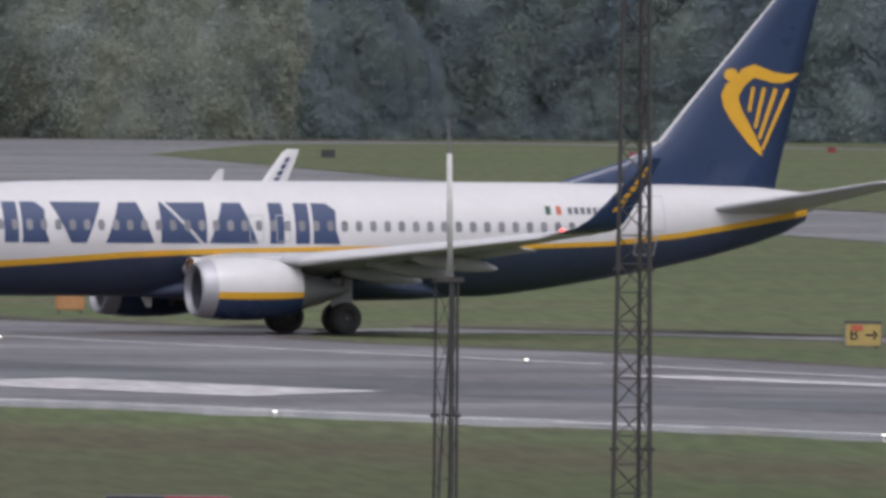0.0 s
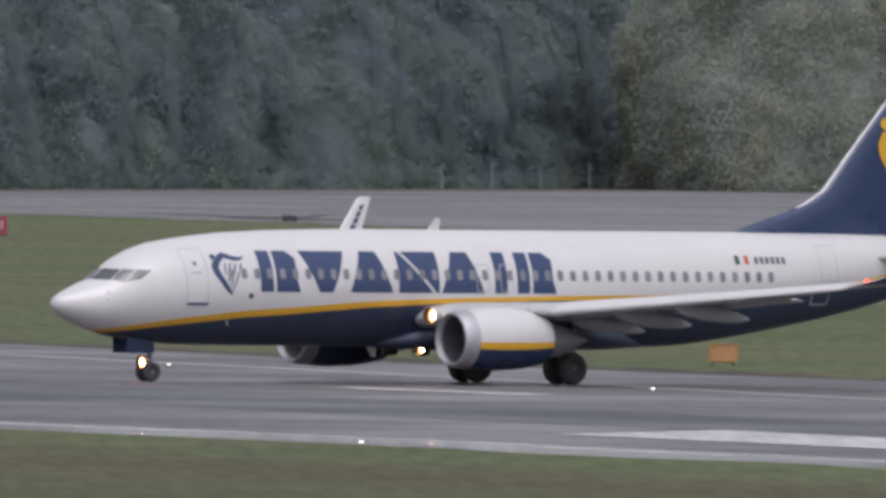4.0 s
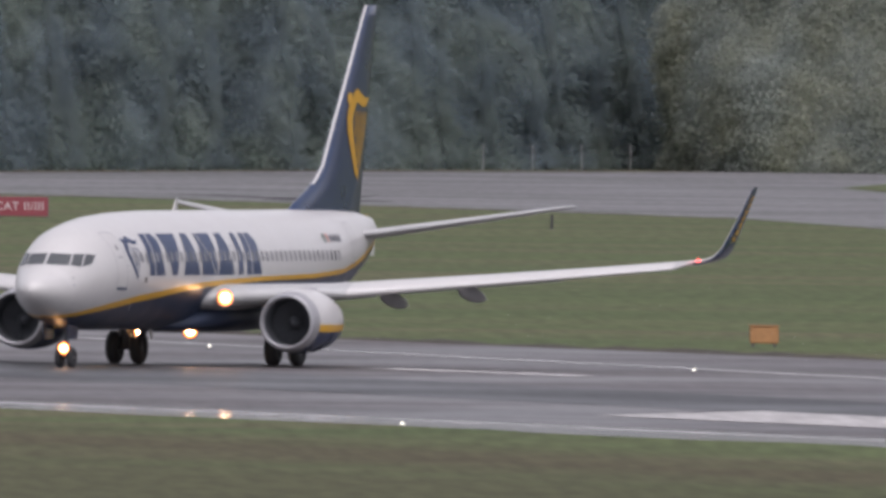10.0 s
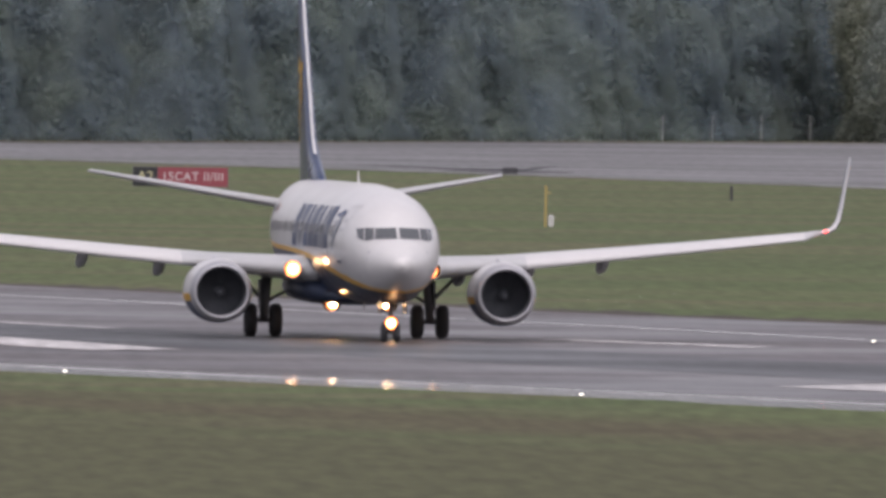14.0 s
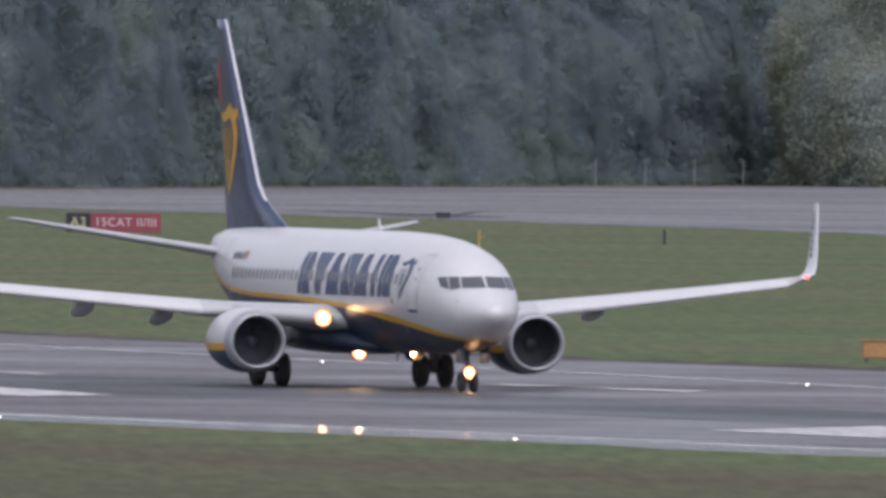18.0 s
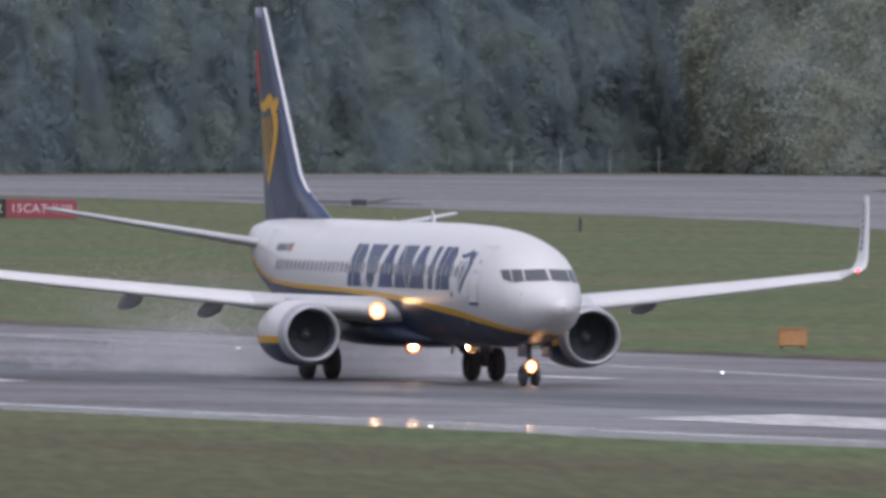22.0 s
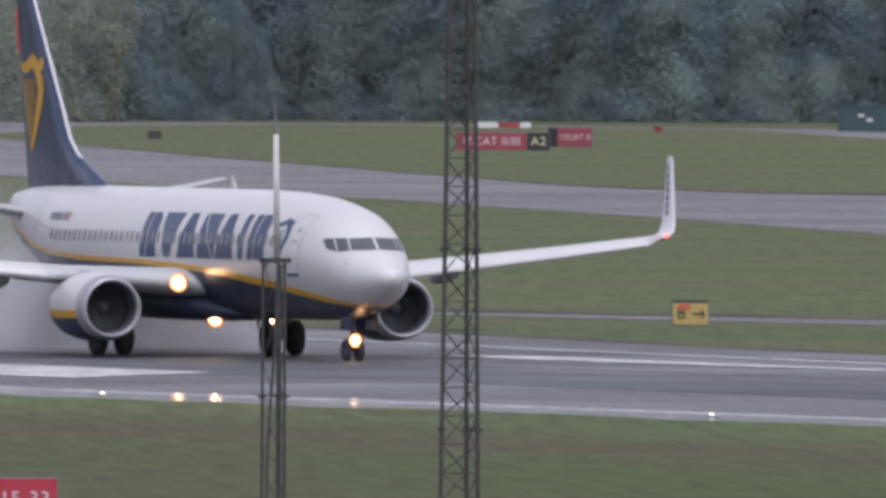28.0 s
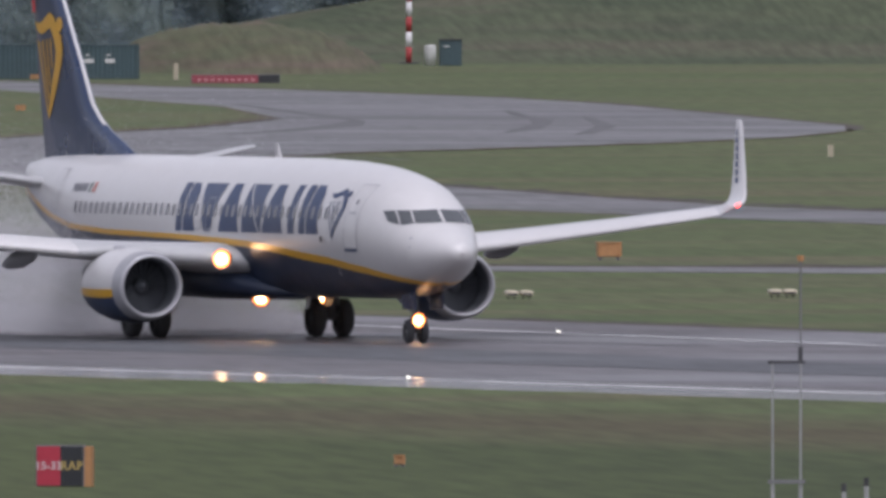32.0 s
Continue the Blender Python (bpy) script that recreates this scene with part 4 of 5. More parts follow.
        part("exhaust", lathe([(2.2, 0.80), (1.7, 0.62), (1.1, 0.46), (1.0, 0.40), (0.5, 0.22), (0.1, 0.03)], cx, cy, cz, squash=1), M["steel"], nac, "metal exhaust nozzle", True)
        rr = []
        for x0, x1, z, w in ((4.6, -1.2, 2.40, 0.16), (3.9, -1.5, 2.75, 0.14)):
            rr.append([(x0, cy - w * 0.2, z), ((x0 + x1) / 2 + 0.6, cy - w, z), (x1, cy - 0.02, z), (x1, cy + 0.02, z), ((x0 + x1) / 2 + 0.6, cy + w, z), (x0, cy + w * 0.2, z)])
        part("pylon", loft(rr), M["under"], nac, "grey engine pylon", True)

        # tailplane
        rings = [airfoil(GEAR_S - a, b - a, 0.10, side * y, z) for y, a, b, z in ((0.3, 33.8, 37.5, 4.32), (0.9, 34.15, 37.6, 4.42), (4.0, 36.10, 38.5, 4.93), (6.9, 37.95, 39.3, 5.42), (7.17, 38.25, 39.35, 5.46))]
        part("tailplane", loft(rings), M["wing"], plane, "pale grey tailplane", True)

        # main gear
        gear = part("main_gear", tube((0.15, side * 2.86, 0.56), (0.1, side * 2.75, 2.2), 0.15, 0.19, 12), M["steel"], plane, "metal main gear leg", True)
        part("axle", tube((0, side * 2.30, 0.56), (0, side * 3.42, 0.56), 0.09, n=10), M["steel"], gear)
        part("brace", tube((0.1, side * 2.75, 1.2), (0.1, side * 1.5, 1.9), 0.06, n=8), M["steel"], gear)
        part("drag_strut", tube((0.1, side * 2.80, 1.15), (0.2, side * 3.75, 2.15), 0.07, n=8), M["steel"], gear)
        part("gear_door", box(-0.35, 0.45, side * 3.0 - 0.02, side * 3.0 + 0.02, 0.95, 1.95, bevel=0.01), M["under"], gear, "grey gear door")
        for dy in (-0.43, 0.43):
            w = wheel(plane, 0, side * 2.86 + dy, 0.565, 0.40, M["tyre"], M["hub"])

    # nose gear
    nx = GEAR_S - 4.03
    gear = part("nose_gear", tube((nx, 0, 0.34), (nx - 0.1, 0, 1.6), 0.08, 0.10, 12), M["steel"], plane, "metal nose gear leg", True)
    part("axle", tube((nx, -0.30, 0.34), (nx, 0.30, 0.34), 0.06, n=10), M["steel"], gear)
    for side in (1, -1):
        part("gear_door", box(nx + 0.05, nx + 1.20, side * 0.42 - 0.015, side * 0.42 + 0.015, 0.98, 1.55, bevel=0.01), M["navy"], gear, "navy nose gear door")
        wheel(plane, nx, side * 0.21, 0.345, 0.20, M["tyre"], M["hub"])
    cup_lamp("taxi_lamp", gear, nx + 0.22, 0, 0.66, 0.22, 0.12, "bright warm taxi lamp on the nose gear", glow="lamp_taxi")

    # fin
    def fin_ring(z, s0, s1, half):
        n = 8
        up = [(GEAR_S - (s0 + (s1 - s0) * (k / n) ** 1.5), half * math.sin(math.pi * min(1, (k / n) ** 0.75)) ** 0.8 if 0 < k < n else 0.004, z) for k in range(n + 1)]
        return up + [(x, -y, zz) for x, y, zz in up[::-1]]
    FIN = [(5.0, 28.2, 36.85, 0.24), (5.32, 28.7, 36.9, 0.24), (5.65, 29.7, 36.97, 0.23), (6.0, 30.9, 37.05, 0.22), (6.35, 31.75, 37.13, 0.21), (6.8, 32.5, 37.24, 0.20),
           (8.0, 33.5, 37.53, 0.18), (10.0, 35.25, 38.0, 0.15), (12.0, 36.97, 38.5, 0.12), (12.4, 37.32, 38.6, 0.10)]
    fin = part("fin", loft([fin_ring(*q) for q in FIN]), M["navy"], plane, "tall navy fin", True)

    def fin_at(z, k):
        return float(np.interp(z, [q[0] for q in FIN], [q[k] for q in FIN]))
    bm = bmesh.new()
    rows = []
    for z in (6.18, 6.35, 6.6, 6.8, 7.4, 8, 9, 10, 11, 12, 12.4):
        s0 = fin_at(z, 1)
        rows.append([(GEAR_S - s0 - 0.20, 0.075, z), (GEAR_S - s0 - 0.04, 0.05, z), (GEAR_S - s0 + 0.03, 0, z), (GEAR_S - s0 - 0.04, -0.05, z), (GEAR_S - s0 - 0.20, -0.075, z)])
    part("fin_leading_edge", loft(rows, closed=False, bm=bm), M["white"], fin, "pale grey leading edge", True)
    for side in (1, -1):
        def fin_patch(bm, c, lift=0.02):
            a, b, cc, d = c
            rows = []
            for i in range(5):
                f = i / 4
                l = (a[0] + (d[0] - a[0]) * f, a[1] + (d[1] - a[1]) * f)
                r = (b[0] + (cc[0] - b[0]) * f, b[1] + (cc[1] - b[1]) * f)
                row = []
                for g in (0, 0.5, 1):
                    s, z = l[0] + (r[0] - l[0]) * g, l[1] + (r[1] - l[1]) * g
                    k = max(0.001, min(0.999, (s - fin_at(z, 1)) / (fin_at(z, 2) - fin_at(z, 1)))) ** (1 / 1.5)
                    y = fin_at(z, 3) * math.sin(math.pi * min(1, k ** 0.75)) ** 0.8
                    row.append((GEAR_S - s, side * (y + lift), z))
                rows.append(row)
            loft(rows, closed=False, bm=bm)
        # plain curved gold strokes in place of the airline's emblem
        for pts in EMBLEM:
            bm = bmesh.new()
            for quad in ribbon([(34.72 + 2.98 * u, 6.32 + 3.2 * v, w * 2.75) for u, v, w in pts]):
                fin_patch(bm, quad)
            bmesh.ops.remove_doubles(bm, verts=bm.verts, dist=0.002)
            part("fin_emblem", bm, M["gold"], fin, "golden yellow painted stroke", True)
    part("tail_flash", loft([[(GEAR_S - 37.52, -0.09, 9.5), (GEAR_S - 37.82, -0.06, 9.5)], [(GEAR_S - 37.78, -0.09, 10.9), (GEAR_S - 38.10, -0.06, 10.9)]], closed=False),
         M["red_mark"], fin, "red strip on the right side of the rudder")
    # small blade aerial on the roof
    part("aerial", loft([[(GEAR_S - 15.7, -0.03, 5.3), (GEAR_S - 16.2, 0, 5.3), (GEAR_S - 15.7, 0.03, 5.3)], [(GEAR_S - 16.05, -0.01, 5.72), (GEAR_S - 16.25, 0, 5.72), (GEAR_S - 16.05, 0.01, 5.72)]]),
         M["white"], plane, "white blade aerial")
    part("aerial", loft([[(GEAR_S - 13.2, -0.03, 1.27), (GEAR_S - 13.6, 0, 1.27), (GEAR_S - 13.2, 0.03, 1.27)], [(GEAR_S - 13.4, -0.01, 0.9), (GEAR_S - 13.6, 0, 0.9), (GEAR_S - 13.4, 0.01, 0.9)]]),
         M["white"], plane, "white blade aerial")
    return plane


airliner = aeroplane()


# ---- the wood and the bank behind the airfield ----
def leaf_material(name, colour, other, gaps=0.0):
    """Leaves that let half of the light through, in two greens that change from bough to bough and from tree to tree; gaps: the share of open air in a spray."""
    m = material(name, colour, 0.8, grain=0.5, amount=0.10, stains=0.08, spec=0.1, vary=0.07)
    n, l = m.node_tree.nodes, m.node_tree.links
    base = n["Principled BSDF"]
    thin, mixed = n.new("ShaderNodeBsdfTranslucent"), n.new("ShaderNodeMixShader")
    geo, boughs, share = n.new("ShaderNodeNewGeometry"), n.new("ShaderNodeTexNoise"), n.new("ShaderNodeMapRange")
    boughs.inputs["Scale"].default_value, boughs.inputs["Detail"].default_value = 0.22, 3
    share.inputs["From Min"].default_value, share.inputs["From Max"].default_value = 0.38, 0.68
    two = n.new("ShaderNodeMix")
    two.data_type = "RGBA"
    two.inputs["A"].default_value, two.inputs["B"].default_value = (*colour, 1), (*other, 1)
    l.new(geo.outputs["Position"], boughs.inputs["Vector"])
    l.new(boughs.outputs["Fac"], share.inputs["Value"])
    l.new(share.outputs[0], two.inputs["Factor"])
    tint = base.inputs["Base Color"].links[0].from_node
    l.new(two.outputs["Result"], tint.inputs["A"])
    l.new(tint.outputs["Result"], thin.inputs["Color"])
    mixed.inputs["Fac"].default_value = 0.50
    l.new(base.outputs[0], mixed.inputs[1])
    l.new(thin.outputs[0], mixed.inputs[2])
    loose, clear = n.new("ShaderNodeMixShader"), n.new("ShaderNodeBsdfTransparent")
    loose.inputs["Fac"].default_value = gaps
    l.new(mixed.outputs[0], loose.inputs[1])
    l.new(clear.outputs[0], loose.inputs[2])
    l.new(loose.outputs[0], n["Material Output"].inputs["Surface"])
    return m


# Leaf tones are lifted and blued, so distance haze is painted into the colour.
HAZED_TONES = {"leaf": ("hazed_summer_leaves", (0.212, 0.266, 0.290), (0.246, 0.298, 0.268)), "leaf_pale": ("hazed_pale_leaves", (0.315, 0.355, 0.325), (0.368, 0.388, 0.298)),
              # Low growth: the leaf tone darkened to offset the light from above.
              "leaf_low": ("dimmed_undergrowth_leaves", (0.196, 0.245, 0.280), (0.218, 0.266, 0.268))}
for key, (title, tone, other_tone) in HAZED_TONES.items():
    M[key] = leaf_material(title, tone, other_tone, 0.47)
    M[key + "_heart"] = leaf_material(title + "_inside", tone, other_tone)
M["bark"] = material("dark_bark", (0.06, 0.055, 0.05), 0.9, grain=6, amount=0.3)


def leaf(rnd, verts, faces, c, d, size):
    """One small leaf spray at c, turned any way but more often along d."""
    n = (d * 0.7 + Vector((rnd.gauss(0, 0.4), rnd.gauss(0, 0.4), rnd.gauss(0, 0.4) + 0.2))).normalized()
    u = n.orthogonal().normalized()
    u.rotate(Matrix.Rotation(rnd.uniform(0, 6.3), 3, n))
    v = n.cross(u)
    s = size * rnd.uniform(0.6, 1.3)
    i = len(verts)
    verts += [c + u * s * 0.6, c + v * s * 0.5 - u * s * 0.3, c - v * s * 0.5 - u * s * 0.3]
    faces.append((i, i + 1, i + 2))


def clumps(rnd, spots, count, size):
    """Leaf sprays scattered through round, slightly flattened boughs (x, y, z, radius); returns vertices and faces."""
    verts, faces = [], []
    for hx, hy, hz, hr in rnd.choices(spots, [q[3] ** 2 for q in spots], k=count):
        d = Vector((rnd.gauss(0, 1), rnd.gauss(0, 1), rnd.gauss(0, 0.8))).normalized()
        r = hr * rnd.uniform(0.35, 1.0) ** 0.5 * (1.25 if rnd.random() < 0.08 else 1.0)
        c = Vector((hx + d.x * r, hy + d.y * r, hz + d.z * r * 0.75))
        if c.z < 0.1:
            c.z = rnd.uniform(0.1, 0.9)
        leaf(rnd, verts, faces, c, d, size)
    return verts, faces


def leafy(name, verts, faces, mat, smooth=False):
    me = bpy.data.meshes.new(name)
    me.from_pydata(verts, [], faces)
    me.materials.append(mat)
    if smooth:
        me.shade_smooth()
    return me


def tree_kind(name, seed, wide, tall, base, count, mat, label, size=0.26, rough=0.22, boughs=170, knob=0.9, foot=1.14):
    """A trunk with limbs under a rounded crown: loose boughs full of leaf sprays round a dense leafy heart."""
    rnd = random.Random(seed)

    def spot(h, a, inset=0.0):
        ca, sa = math.cos(a), math.sin(a)
        body = foot + (1 - foot) * math.sin(math.pi / 2 * min(1, h / 0.45))
        close = math.sqrt(max(0.0, 1 - max(0.0, (h - 0.25) / 0.75) ** 2.6))
        r = wide * body * close * (1 + 0.06 * math.sin(2 * a + seed) + rough * noise.noise((1.3 * ca, 1.3 * sa, 2.6 * h + seed)) + 0.4 * rough * noise.noise((3 * ca, 3 * sa, 6 * h + seed)))
        r = max(0.03, r - inset)
        return Vector((r * ca, r * sa, base + tall * h))

    e = thing(name, Matrix(), label, "tree", "wood behind the airfield")
    bm = tube((0, 0, -0.3), (0.2, 0.1, max(1.0, base + tall * 0.6)), 0.34, 0.12, 10)
    spots = []
    for k in range(boughs):
        h = ((k + rnd.random()) / boughs) ** 0.9
        hr = knob * rnd.uniform(0.65, 1.35)
        p = spot(h * 0.99, k * 2.4 + rnd.uniform(-0.4, 0.4), hr * rnd.uniform(0.45, 0.75))
        spots.append((p.x, p.y, p.z, hr))
        if k % 12 == 0:
            add_tube(bm, (0.05, 0.03, max(0.4, p.z * 0.45)), (p.x * 0.85, p.y * 0.85, max(0.5, p.z)), 0.12, 0.03, 6)
    part("trunk", bm, M["bark"], e, "dark bark trunk and limbs", True)
    verts, faces = clumps(rnd, spots, count, size)
    for _ in range(count // 3):
        h, a = rnd.uniform(0, 0.99), rnd.uniform(0, 6.283)
        d = Vector((math.cos(a), math.sin(a), h)).normalized()
        leaf(rnd, verts, faces, spot(h, a, knob * rnd.uniform(0.15, 0.5)), d, size * 1.2)
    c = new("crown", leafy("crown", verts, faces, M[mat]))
    c.parent = e
    verts, faces, around, up = [], [], 48, 30
    for j in range(up + 1):
        for k in range(around):
            verts.append(spot(j / up, 2 * math.pi * k / around, knob * 0.75))
    for j in range(up):
        for k in range(around):
            p, q = j * around + k, j * around + (k + 1) % around
            faces += [(p, q, q + around), (p, q + around, p + around)]
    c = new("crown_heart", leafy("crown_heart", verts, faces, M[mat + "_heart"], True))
    c.parent = e
    return e


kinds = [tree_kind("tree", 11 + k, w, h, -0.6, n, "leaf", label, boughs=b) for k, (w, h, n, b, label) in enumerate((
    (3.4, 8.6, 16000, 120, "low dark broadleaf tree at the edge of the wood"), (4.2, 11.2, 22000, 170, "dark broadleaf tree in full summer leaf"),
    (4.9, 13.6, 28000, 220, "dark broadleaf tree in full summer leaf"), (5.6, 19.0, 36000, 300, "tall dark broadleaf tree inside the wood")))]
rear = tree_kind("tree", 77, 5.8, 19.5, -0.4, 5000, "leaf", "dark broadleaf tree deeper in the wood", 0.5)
pale = tree_kind("tree", 31, 11.8, 20.5, -1.5, 100000, "leaf_pale", "big pale green broadleaf tree before the dark wood", size=0.26, rough=0.15, boughs=520, knob=1.1, foot=1.0)
pale.matrix_basis = pose(85.8, 2664, 0, 0, 0, 190)
bush = tree_kind("bush", 41, 2.6, 3.4, -1.0, 6000, "leaf_low", "dark green bush at the edge of the wood", 0.22, boughs=50, knob=0.6)
tagged(bush, category="bush")


def wood_edge(x):
    return at([(-40, 2500), (19, 2552), (78, 2692), (107, 2692), (134, 2684), (160, 2690), (170, 2852), (260, 2870)], x)


rnd = random.Random(5)
kinds.append(rear)
first = dict.fromkeys(range(5), True)
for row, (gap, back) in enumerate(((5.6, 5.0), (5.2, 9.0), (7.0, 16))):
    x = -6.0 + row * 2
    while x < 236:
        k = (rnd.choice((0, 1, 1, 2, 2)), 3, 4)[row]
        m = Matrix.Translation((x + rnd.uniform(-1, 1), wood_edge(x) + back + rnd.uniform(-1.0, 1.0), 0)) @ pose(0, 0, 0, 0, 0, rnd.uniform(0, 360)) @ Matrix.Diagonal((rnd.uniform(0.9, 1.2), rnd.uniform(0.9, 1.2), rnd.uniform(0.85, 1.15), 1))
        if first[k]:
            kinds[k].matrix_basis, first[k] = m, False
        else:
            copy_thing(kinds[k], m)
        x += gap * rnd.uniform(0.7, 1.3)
for k, (x, y) in enumerate(((98.3, 2684), (101.6, 2687), (67.0, 2684), (71.0, 2688), (69.0, 2676), (73.5, 2694), (77.5, 2700), (99.5, 2694), (103.5, 2690), (65.5, 2668))):
    copy_thing(kinds[k % 4], pose(x, y, 0, 0, 0, 67 * k))
for x, y in ((96.6, 2684), (98.8, 2686)):
    copy_thing(bush, pose(x, y, -0.2, 0, 0, 31 * x))
bush.matrix_basis = pose(4, wood_edge(4) + 3, 0)
x = 8.0
while x < 168:
    copy_thing(bush, Matrix.Translation((x, wood_edge(x) + rnd.uniform(2, 4.5), -0.3)) @ pose(0, 0, 0, 0, 0, rnd.uniform(0, 360)))
    x += rnd.uniform(1.9, 3.4)
# low growth under the trees, too dense to count
spots = []
x = -6.0
while x < 236:
    spots.append((x + rnd.uniform(-0.8, 0.8), wood_edge(x) + rnd.uniform(1.5, 3.5), rnd.uniform(-0.2, 0.5), rnd.uniform(0.6, 1.3)))
    x += 1.1
tagged(new("undergrowth", leafy("undergrowth", *clumps(rnd, spots, 50000, 0.26), M["leaf_low"])), "dense dark green undergrowth below the trees", "undergrowth", kind="stuff")

# grass bank that rises to the right, and a rough mound before it
CREST = [(158, 0.0), (166, 0.3), (174, 1.35), (180.2, 2.3), (190.4, 4.1), (199, 5.3), (215, 7.8), (240, 11), (320, 14)]


def bank_height(x, y):
    up = max(0.0, min(1.0, (y - 2715) / 115))
    h = at(CREST, x) * (up * up * (3 - 2 * up)) * 1.0
    return h + (0.12 * noise.noise((x * 0.22, y * 0.03, 3)) if up > 0 else 0)


rings = []
for i in range(35):
    y = 2560 + i * 8.0
    rings.append([(150 + k * 1.7, y, bank_height(150 + k * 1.7, y) - 0.08) for k in range(100)])
M["bank"] = ground_material("rough_bank_grass", (0.066, 0.084, 0.047), (0.086, 0.103, 0.057), (0.108, 0.104, 0.068), (0.06, 0.012, 1))
tagged(part("bank", loft(rings, closed=False), M["bank"], smooth=True), "rough green grass bank rising behind the airfield", "bank", kind="structure")
M["scrub"] = ground_material("dry_scraped_mound", (0.092, 0.102, 0.056), (0.118, 0.116, 0.066), (0.138, 0.108, 0.080), (0.45, 0.12, 1))
rings = []
for i in range(31):
    y = 2596 + i * 3.0
    row = []
    for k in range(41):
        x = 158.5 + k * 0.52
        d = math.hypot((x - 169.0) / 9.6, (y - 2640) / 44)
        h = 3.2 * max(0.0, 1 - d ** 2.6) * (1 + 0.17 * noise.noise((x * 0.45, y * 0.06, 0)) + 0.12 * noise.noise((x * 1.6, y * 0.3, 4)))
        row.append((x, y, h - 0.06))
    rings.append(row)
tagged(part("mound", loft(rings, closed=False), M["scrub"], smooth=True), "rough brown and green mound of scraped soil", "mound", kind="structure")


# ---- signs and airfield furniture ----
def letters(text, height, mat, parent, m):
    """Flat raised writing with the built-in font, turned into a mesh."""
    cu = bpy.data.curves.new("sign_writing", "FONT")
    cu.body, cu.size, cu.align_x, cu.align_y, cu.extrude, cu.offset = text, height * 1.38, "CENTER", "CENTER", 0.004, 0.005
    cu.space_character = 1.08
    tmp = bpy.data.objects.new("sign_writing", cu)
    me = bpy.data.meshes.new_from_object(tmp)
    bpy.data.objects.remove(tmp)
    me.materials.clear()
    me.materials.append(mat)
    ob = new("writing", me)
    ob.parent = parent
    ob.matrix_basis = m @ pose(0, 0, 0, 90)
    return ob


def sign(x, y, base, height, panels, label, turn=0.0, cap=None):
    """A boxed airfield sign on short legs. panels: width, face, text, text material, text height share."""
    wide = sum(p[0] for p in panels)
    e = thing("airfield_sign", Matrix.Translation((x, y, 0)) @ pose(0, 0, 0, 0, 0, turn), label, "sign", "airfield signs")
    part("case", box(-wide / 2 - 0.03, wide / 2 + 0.03, 0, 0.22, base - 0.03, base + height + 0.03, bevel=0.015), M["frame"], e, "grey sign case")
    p0 = -wide / 2
    for w, face, text, ink, share in panels:
        f = part("face", box(p0 + 0.005, p0 + w - 0.005, -0.02, 0.01, base, base + height, bevel=0.006), M[face], e)
        if text == "->":
            bm = bmesh.new()
            c, zc = p0 + w / 2, base + height / 2
            add_box(bm, c - 0.20, c + 0.10, -0.030, -0.021, zc - 0.035, zc + 0.035)
            for k in (1, -1):
                add_tube(bm, (c + 0.20, -0.026, zc), (c + 0.06, -0.026, zc + k * 0.14), 0.03, n=6)
            part("arrow", bm, M[ink], f, "black arrow")
        elif text:
            letters(text, height * share, M[ink], f, Matrix.Translation((p0 + w / 2, -0.024, base + height / 2)))
        p0 += w
    n = max(2, int(wide / 1.2) + 1)
    for k in range(n):
        lx = -wide / 2 + 0.15 + k * (wide - 0.3) / (n - 1)
        part("leg", tube((lx, 0.11, -0.02), (lx, 0.11, base), 0.035, n=8), M["frame"], e)
    if cap:
        part("side_panel", box(wide / 2 + 0.032, wide / 2 + 0.20, -0.01, 0.21, base - 0.02, base + height, bevel=0.01), M[cap], e, "orange end panel")
    return e


sign(23.7, 2110, 0.10, 1.0, [(1.30, "sign_black", "A2", "sign_cream", 0.52), (3.75, "sign_red", "15CAT II/III", "sign_text", 0.46)], "red and black holding point sign on short grey legs")
sign(107.7, 2347, 0.06, 1.05, [(4.25, "sign_red", "15CAT II/III", "sign_text", 0.46), (1.35, "sign_black", "A2", "sign_cream", 0.52)], "long red holding point sign with a black end panel")
sign(113.5, 2385, 0.06, 1.15, [(0.6, "sign_black", "", "", 0), (2.1, "sign_red", "15CAT II", "sign_text", 0.30)], "shorter red holding point sign with a dark end", -14)
b_sign = sign(68.3, 1348, 0.10, 0.72, [(0.55, "sign_yellow", "B", "sign_black", 0.55), (0.65, "sign_yellow", "->", "sign_black", 0.5)], "small yellow taxiway sign with a black arrow")
part("red_patch", box(-0.42, -0.02, -0.045, -0.031, 0.60, 0.80), M["flag_orange"], b_sign, "small orange-red patch")
part("top_rail", box(-0.64, 0.64, -0.02, 0.24, 0.86, 0.93), M["dark_box"], b_sign, "dark top rail")
sign(75.25, 1828, 0.05, 0.42, [(0.85, "sign_black", "", "", 0), (1.35, "sign_yellow", "", "", 0)], "low black and yellow taxiway sign")
sign(30.15, 911, 0.06, 0.95, [(1.34, "sign_black", "RAP1", "sign_yellow", 0.42), (1.50, "sign_red_near", "15-33", "sign_text", 0.36)], "black and red runway sign on the near grass")
sign(52.75, 887, 0.02, 0.88, [(0.56, "sign_red_near", "15-33", "sign_text", 0.205), (0.52, "sign_black", "RAP", "sign_yellow", 0.23)], "small red and black runway sign with an orange end", -20, "orange")
long_sign = sign(159.0, 2487, 0.05, 0.50, [(4.2, "sign_red", "", "", 0), (1.35, "sign_black", "", "", 0)], "low long red sign seen before the bank")
for k in range(9):
    part("writing_bar", box(-2.4 + k * 0.42, -2.16 + k * 0.42, -0.034, -0.022, 0.18, 0.32), M["sign_pink"], long_sign, "small pale bar")
